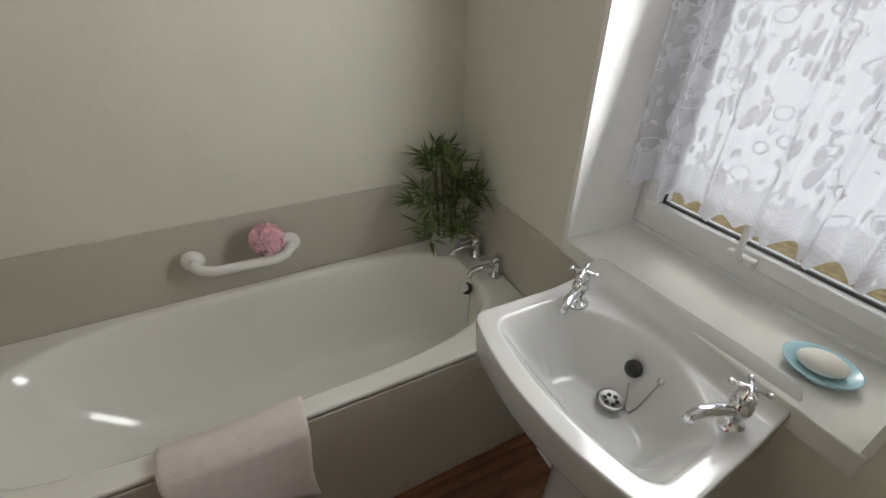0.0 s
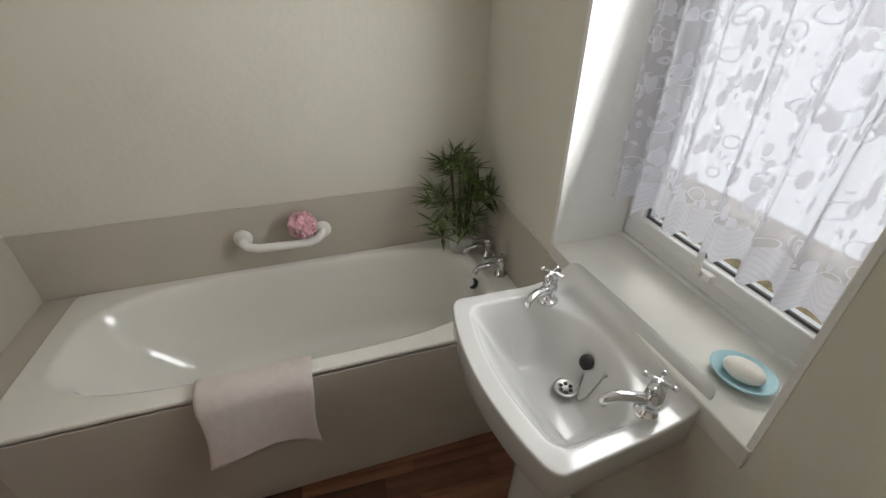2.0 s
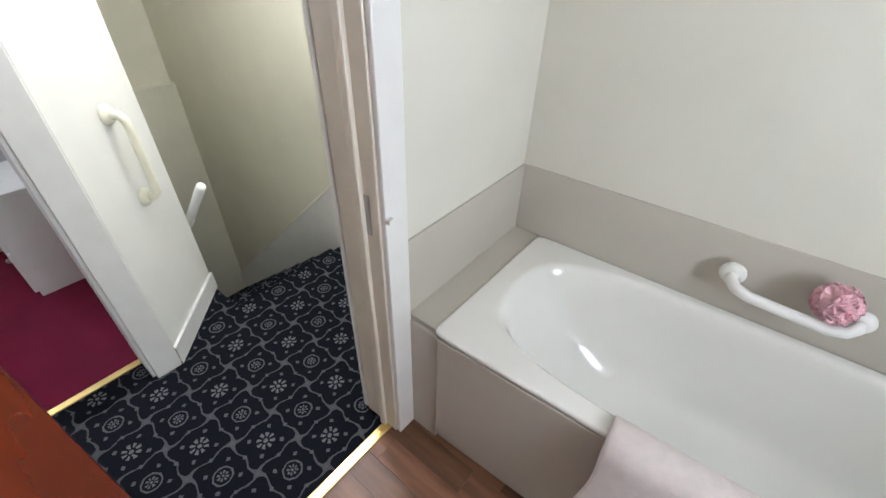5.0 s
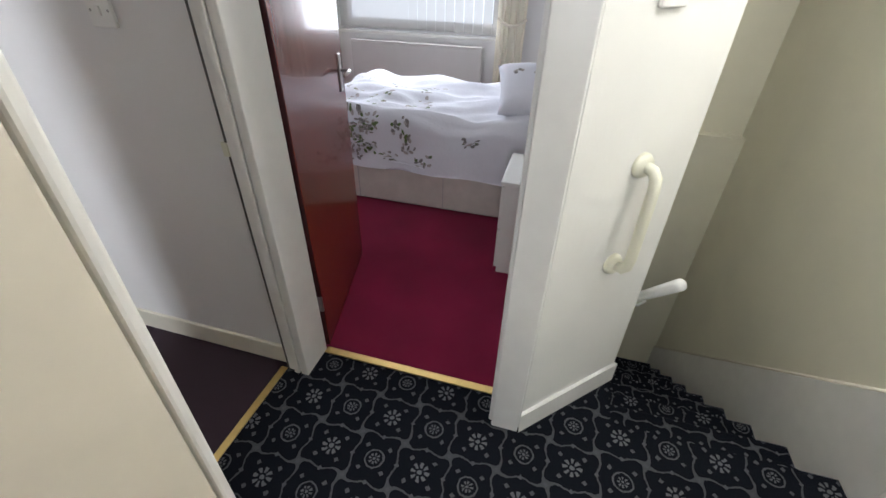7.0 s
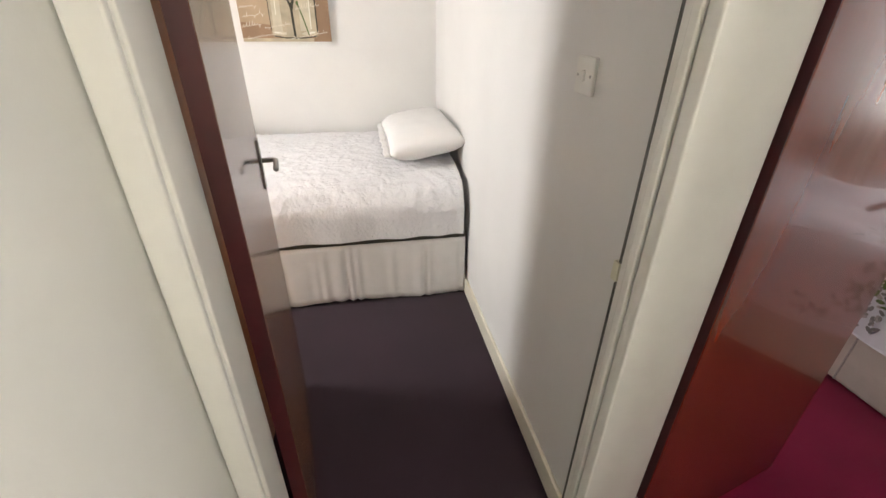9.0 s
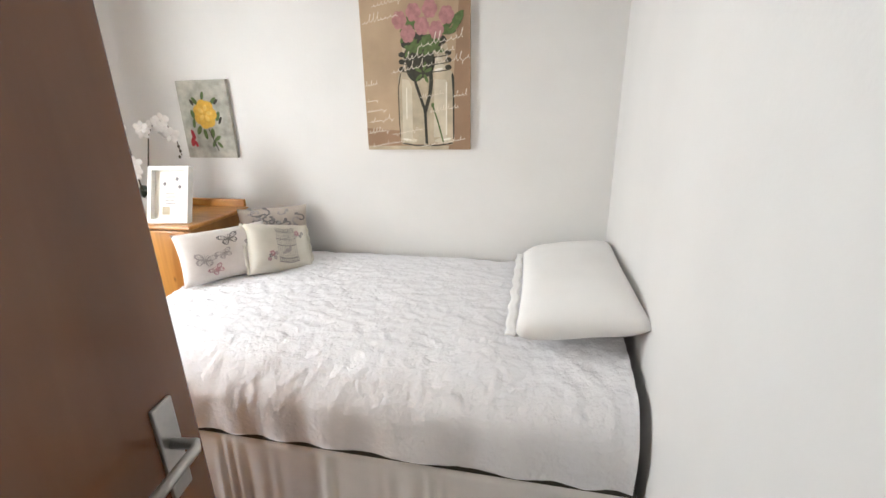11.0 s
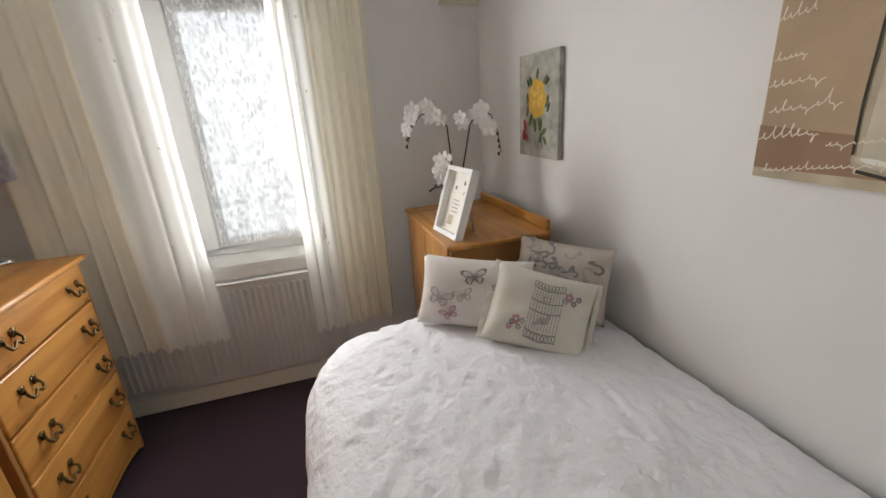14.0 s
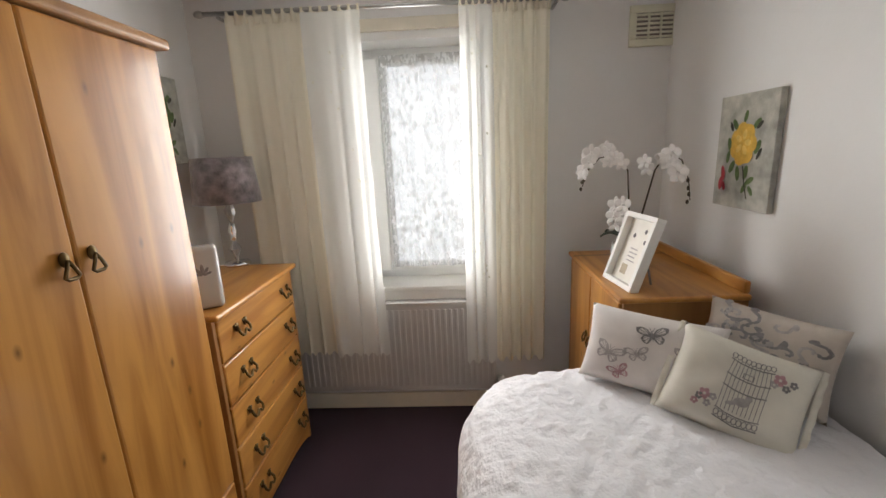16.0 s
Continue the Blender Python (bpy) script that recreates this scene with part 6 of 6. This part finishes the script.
grn += [ell(jx + rnd.uniform(-0.12, 0.16), rnd.uniform(0.12, 0.26), 0.05, 0.014, rnd.uniform(-70, 70)) for _ in range(18)] + [ell(jx - 0.01 + 0.03 * math.cos(k), 0.015 + 0.03 * math.sin(k), 0.022, 0.008, k * 57) for k in (0.4, 1.3, 2.6, 3.9, 5.2)]
printed("leaf_print", grn, M_GREENP, jc, 5, "green printed leaves", True)
ros = []
for cx, cy in ((jx - 0.08, 0.19), (jx - 0.01, 0.22), (jx + 0.06, 0.20), (jx - 0.05, 0.28), (jx + 0.03, 0.29), (jx - 0.12, 0.25), (jx + 0.11, 0.26)):
    ros += [ell(cx + 0.02 * math.cos(k * 1.05), cy + 0.02 * math.sin(k * 1.05), 0.018, 0.022) for k in range(6)]
printed("rose_print", ros, M_PINKP, jc, 6, "dusty rose printed blooms")


def scribble(x0, x1, z, size, slope, seed):
    """One line of looping handwriting that nobody can read."""
    r = random.Random(seed)
    pts, x = [], x0
    while x < x1:
        step = r.uniform(0.9, 1.7) * size
        tall = r.choice((0.6, 0.7, 0.8, 1.0, 1.9, 2.4, -1.2))
        for k in range(9):
            a = k / 8 * 2 * math.pi
            pts.append((x + step * k / 8 + 0.30 * size * math.sin(a) + 0.25 * size * tall * (1 - math.cos(a)) / 2, z + slope * (x - x0) + size * tall * (1 - math.cos(a)) / 2))
        x += step
    return stroke(pts, 0.0008 + 0.03 * size)


scr = []
for i, (zz, xa, xb, sz) in enumerate(((0.075, -0.05, 0.19, 0.020), (0.018, -0.12, 0.16, 0.017), (0.13, 0.02, 0.22, 0.022), (-0.04, -0.262, -0.20, 0.010), (-0.115, -0.258, -0.20, 0.009), (-0.165, -0.26, -0.17, 0.014), (-0.215, -0.25, -0.13, 0.012), (-0.27, -0.262, -0.16, 0.014), (-0.10, 0.02, 0.13, 0.009), (-0.17, 0.07, 0.21, 0.011), (-0.275, -0.13, 0.03, 0.009), (-0.335, -0.24, 0.0, 0.009), (-0.335, 0.02, 0.24, 0.008), (0.24, -0.25, -0.08, 0.016), (0.31, -0.2, 0.12, 0.014), (-0.10, 0.19, 0.25, 0.012), (0.06, 0.19, 0.26, 0.016))):
    scr += scribble(xa, xb, zz, sz, 0.16, 40 + i)
printed("script_print", scr, M_SCRIPT, jc, 7, "pale illegible handwriting print")
for i in range(6):
    part("edge_pin", blob((w / 2 - 0.004, -0.022, -0.30 + 0.085 * i), 0.0035, 6), M_WHITE, jc, "tiny pale pin")


def rose_canvas(name, label, x0, x1, z0, z1, y, face, mats):
    c, w, h = canvas(name, label, x0, x1, z0, z1, M_CANVAS_G, y, face)
    lv = [ell(p[0] * 0.92, p[1] * 0.92, p[2] * 0.82, p[3] * 0.9, p[4]) for p in ((-0.06, 0.11, 0.032, 0.014, 130), (0.0, 0.14, 0.028, 0.012, 75), (0.07, 0.11, 0.03, 0.013, 40), (-0.085, 0.03, 0.036, 0.015, 110), (0.085, 0.02, 0.034, 0.015, 65), (-0.06, -0.06, 0.034, 0.015, 60), (-0.02, -0.085, 0.036, 0.014, 100), (0.03, -0.08, 0.034, 0.015, 80), (0.06, -0.11, 0.03, 0.012, 30), (0.03, -0.14, 0.03, 0.012, 60), (0.07, -0.15, 0.026, 0.011, 130), (-0.09, -0.02, 0.03, 0.012, 80))]
    printed("leaf_print", lv, M_GREENP, c, 1, "green painted leaves", True)
    printed("leaf_shadow_print", [ell(-0.075, 0.095, 0.02, 0.008, 120), ell(0.08, 0.095, 0.02, 0.008, 40), ell(0.09, -0.005, 0.024, 0.008, 60)] + stroke([(0.01, -0.05), (0.03, -0.12), (0.05, -0.17)], 0.003), M_BLACKP, c, 2, "", True)
    printed("rose_print", [ell(0, 0.03, 0.068, 0.075)] + [ell(0.05 * math.cos(k * 0.9), 0.03 + 0.055 * math.sin(k * 0.9), 0.026, 0.03, k * 52) for k in range(7)], mats[0], c, 3, "yellow painted rose")
    printed("petal_print", [ell(0.028 * math.cos(k * 1.3), 0.035 + 0.03 * math.sin(k * 1.3), 0.019, 0.012, k * 75) for k in range(5)], mats[1], c, 4, "pale yellow petals", True)
    printed("bud_print", [ell(-0.10, -0.08, 0.012, 0.03, 15), ell(-0.11, -0.12, 0.014, 0.028, -10), ell(-0.09, -0.13, 0.01, 0.02, 20)], mats[2], c, 5, "dark red painted bud", True)
    return c


rose_canvas("rose_canvas", "weathered grey canvas painted with a yellow rose", -2.322, -2.002, 1.272, 1.692, YB, -1, (M_YELLOW, M_YELLOW_L, M_REDP))
rose_canvas("second_rose_canvas", "weathered grey-green canvas hanging behind the wardrobe", -2.63, -2.33, 1.53, 1.93, 0.10, 1, (M_GREENP, M_INK_L, M_INK))

# ---- red bedroom ----
window("window_3", "wide white window of the red bedroom", 3.12, -0.25, 1.30, 0.92, 2.05, (-0.20, 1.25), None, -1)
structure("window_sill_red_room", rounded((3.02, 3.12, -0.29, 1.34, 0.895, 0.92), 0.004), M_GLOSS, "white painted window sill board", "window sill")
vb = thing("vertical_blind", "white vertical blind drawn across the window", "blind")
part("headrail", rounded((3.065, 3.10, -0.24, 1.29, 2.0, 2.04), 0.004), M_PLASTIC, vb)
for i in range(18):
    y = -0.20 + i * 0.0855
    part("slat", moved(boxes((-0.0006, 0.0006, -0.040, 0.040, 0.94, 2.0)), pose(3.085, y, 0, 0, 0, 28)), M_BLIND, vb)
for y0, y1, nm in ((-0.46, -0.22, 1), (1.27, 1.52, 2)):
    rc = net("tied_back_curtain", "cream curtain tied back beside the red-room window", 2.99, y0, y1, 0.35, 2.1, 4, 0.018, M_CURT, 0, 60, 24, -1)
    part("tie_back", tube([(2.985 - 0.03 * math.sin(k * 0.52), y0 + (y1 - y0) * k / 6, 1.08 - 0.05 * math.sin(k * 0.52)) for k in range(7)], 0.012, 8), M_CREAM, rc, "cream tie-back")
rr = thing("radiator", "white panel radiator below the red-room window", "radiator")
part("panel", rounded((2.985, 3.03, -0.10, 1.16, 0.22, 0.83), 0.006), M_RAD, rr)
part("top_grille", rounded((2.98, 3.04, -0.10, 1.16, 0.83, 0.845), 0.003), M_RAD, rr)
rbed = thing("divan_bed", "divan bed with a pale padded base in the red bedroom", "bed")
part("base", rounded((1.535, 2.48, -1.16, 0.82, 0.012, 0.295), 0.02), M_PINKW, rbed, "pale beige divan base")
for y in (-0.18, 0.45):
    part("seam", boxes((1.531, 1.536, y - 0.003, y + 0.003, 0.02, 0.29)), M_INK_L, rbed)
part("mattress", rounded((1.54, 2.48, -1.16, 0.82, 0.30, 0.56), 0.05, 3), M_VAL, rbed, "", True)
M_FLORAL = mat("white_floral_cotton", (0.74, 0.745, 0.80), 0.9, var=0.02, scale=8, bump=0.4, bscale=40, spec=0.15)


def red_duvet(u, v):
    y = -0.95 + 1.80 * u
    run = v * 1.45
    z = 0.68 + 0.05 * noise.noise(Vector((y * 3.2, run * 5, 0.4))) + 0.02 * noise.noise(Vector((y * 5, run * 13, 2.4))) + 0.012 * math.sin(y * 7 + run * 9) + 0.01 * math.sin(run * 14 + 2 * math.sin(y * 3))
    x = 2.50 - run
    if run > 0.93:
        d = run - 0.93
        x = 1.57 - 0.05 * math.sin(min(1, d / 0.12) * 1.57)
        z -= 0.02 + 0.86 * d - 0.02 * math.sin(y * 8)
        x += 0.012 * math.sin(y * 13)
    if u > 0.93:
        z -= 0.10 * ((u - 0.93) / 0.07) ** 2
    return (x, y, max(z, 0.27))


rd = thing("floral_duvet", "white duvet with dark floral sprays on the red-room bed", "duvet")
part("cover", sheet(red_duvet, 70, 60, 0.012), M_FLORAL, rd, "", True)
rnd = random.Random(5)
for cy, cz in ((0.44, 0.60), (0.40, 0.50), (0.33, 0.40), (0.12, 0.55), (0.45, 0.36), (0.20, 0.34), (-0.35, 0.50), (0.05, 0.46), (0.42, 0.44), (0.30, 0.58), (0.36, 0.55), (0.47, 0.52), (-0.05, 0.38)):
    for k in range(15):
        py, pz = cy + rnd.uniform(-0.06, 0.06), cz + rnd.uniform(-0.05, 0.05)
        target = bmesh.new()
        v = max(0.645, min(0.99, (0.93 + (0.64 - pz) / 0.86) / 1.45))
        loop = []
        rx, rz, ro = rnd.uniform(0.01, 0.022), rnd.uniform(0.006, 0.012), rnd.uniform(0, 180)
        for ex, ez in ell(py, 0, rx, rz, ro, 8):
            p = Vector(red_duvet((ex + 0.95) / 1.80, v + ez / 1.45))
            loop.append(target.verts.new(p + Vector((-0.016, 0, 0.002))))
        target.faces.new(loop)
        kind = rnd.random()
        part("flower_print", target, M_INK if kind < 0.4 else M_GREENP if kind < 0.6 else M_INK_L, rd)
for k in range(110):
    cu, cv = rnd.choice((0.95, 0.86, 0.72, 0.55)) + rnd.uniform(-0.045, 0.035), rnd.choice((0.30, 0.42, 0.52, 0.60)) + rnd.uniform(-0.04, 0.03)
    target = bmesh.new()
    rx, ro = rnd.uniform(0.006, 0.014), rnd.uniform(0, 180)
    target.faces.new([target.verts.new(Vector(red_duvet(eu, ev)) + Vector((0, 0, 0.015))) for eu, ev in ell(cu, cv, rx, rx * 0.6, ro, 8)])
    part("flower_print", target, M_INK_L if k % 3 else M_GREENP, rd)
rp = cushion("floral_pillow", "floral pillow propped at the bed head", M_FLORAL, 0.62, 0.44, 0.18, pose(0, 0, 0))
rp.matrix_world = Matrix.Translation((1.66, -0.80, 0.70)) @ pose(0, 0, 0, 0, 0, -78) @ pose(0, 0, 0, -62, 0, 0)
fs = []
for i in range(16):
    cx, cy = rnd.uniform(-0.7, 0.7), rnd.uniform(-0.7, 0.7)
    fs += [ell(cx + rnd.uniform(-0.08, 0.08), cy + rnd.uniform(-0.1, 0.1), 0.06, 0.04, rnd.uniform(0, 180)) for _ in range(4)]
for i, petal in enumerate(fs):
    part("flower_print", on_cushion(0.62, 0.44, 0.18, [petal]), M_INK if i % 2 else M_INK_L, rp)
ns = thing("bedside_cabinet", "plain white bedside cabinet beside the red-room bed", "cabinet")
part("carcass", rounded((0.955, 1.34, -1.06, -0.665, 0.0, 0.545), 0.004), M_PLASTIC, ns)
part("top", rounded((0.945, 1.35, -1.07, -0.645, 0.545, 0.567), 0.004), M_PLASTIC, ns)
for z0, z1 in ((0.03, 0.27), (0.285, 0.53)):
    d = part("drawer", rounded((0.965, 1.33, -0.667, -0.648, z0, z1), 0.003), M_PLASTIC, ns)
    part("knob", blob((1.15, -0.638, (z0 + z1) / 2), 0.014, 10), M_STEEL, d, "", True)

# ---- garden seen through the glass ----
rnd = random.Random(2)
shrub = thing("garden_shrub", "leafy green shrub in the garden outside", "shrub", pose(-6.2, 1.2, -2.6))
part("trunk", tube([(0, 0, 0), (0.05, 0, 1.2), (0.0, 0.05, 2.2)], 0.06, 8, 0.03), M_CANE, shrub)
bm = bmesh.new()
for i in range(700):
    c = Vector((rnd.gauss(0, 0.35), rnd.gauss(0, 0.8), rnd.uniform(1.4, 3.3)))
    d = Vector((rnd.uniform(-1, 1), rnd.uniform(-1, 1), rnd.uniform(-0.5, 0.8))).normalized() * 0.09
    s = d.orthogonal().normalized() * 0.035
    bm.faces.new([bm.verts.new(p) for p in (c, c + d * 0.5 + s, c + d, c + d * 0.5 - s)])
part("crown", bm, M_LEAVES_OUT, shrub)

# ---- bathroom floor planks ----
mesh_cache = {}
rnd = random.Random(12)
fl_ob = bpy.data.objects["floor_bathroom"]
y = -0.01
while y > -1.43:
    x = WX + rnd.uniform(-0.40, 0)
    while x < -0.936:
        xa, xb = max(x, WX), min(x + 0.42, -0.936)
        if xb - xa > 0.01:
            ya = max(y - 0.098, -1.43)
            key = (round(xb - xa, 3), round(y - ya, 3))
            if key not in mesh_cache:
                bm = boxes((0.0006, key[0] - 0.0006, 0.0006, key[1] - 0.0006, 0, 0.004))
                me = bpy.data.meshes.new("plank")
                bm.to_mesh(me)
                bm.free()
                me.materials.append(M_PLANK)
                mesh_cache[key] = me
            ob = new("plank", mesh_cache[key])
            ob.parent = fl_ob
            ob.location = (xa, ya, -0.004)
        x += 0.42
    y -= 0.098
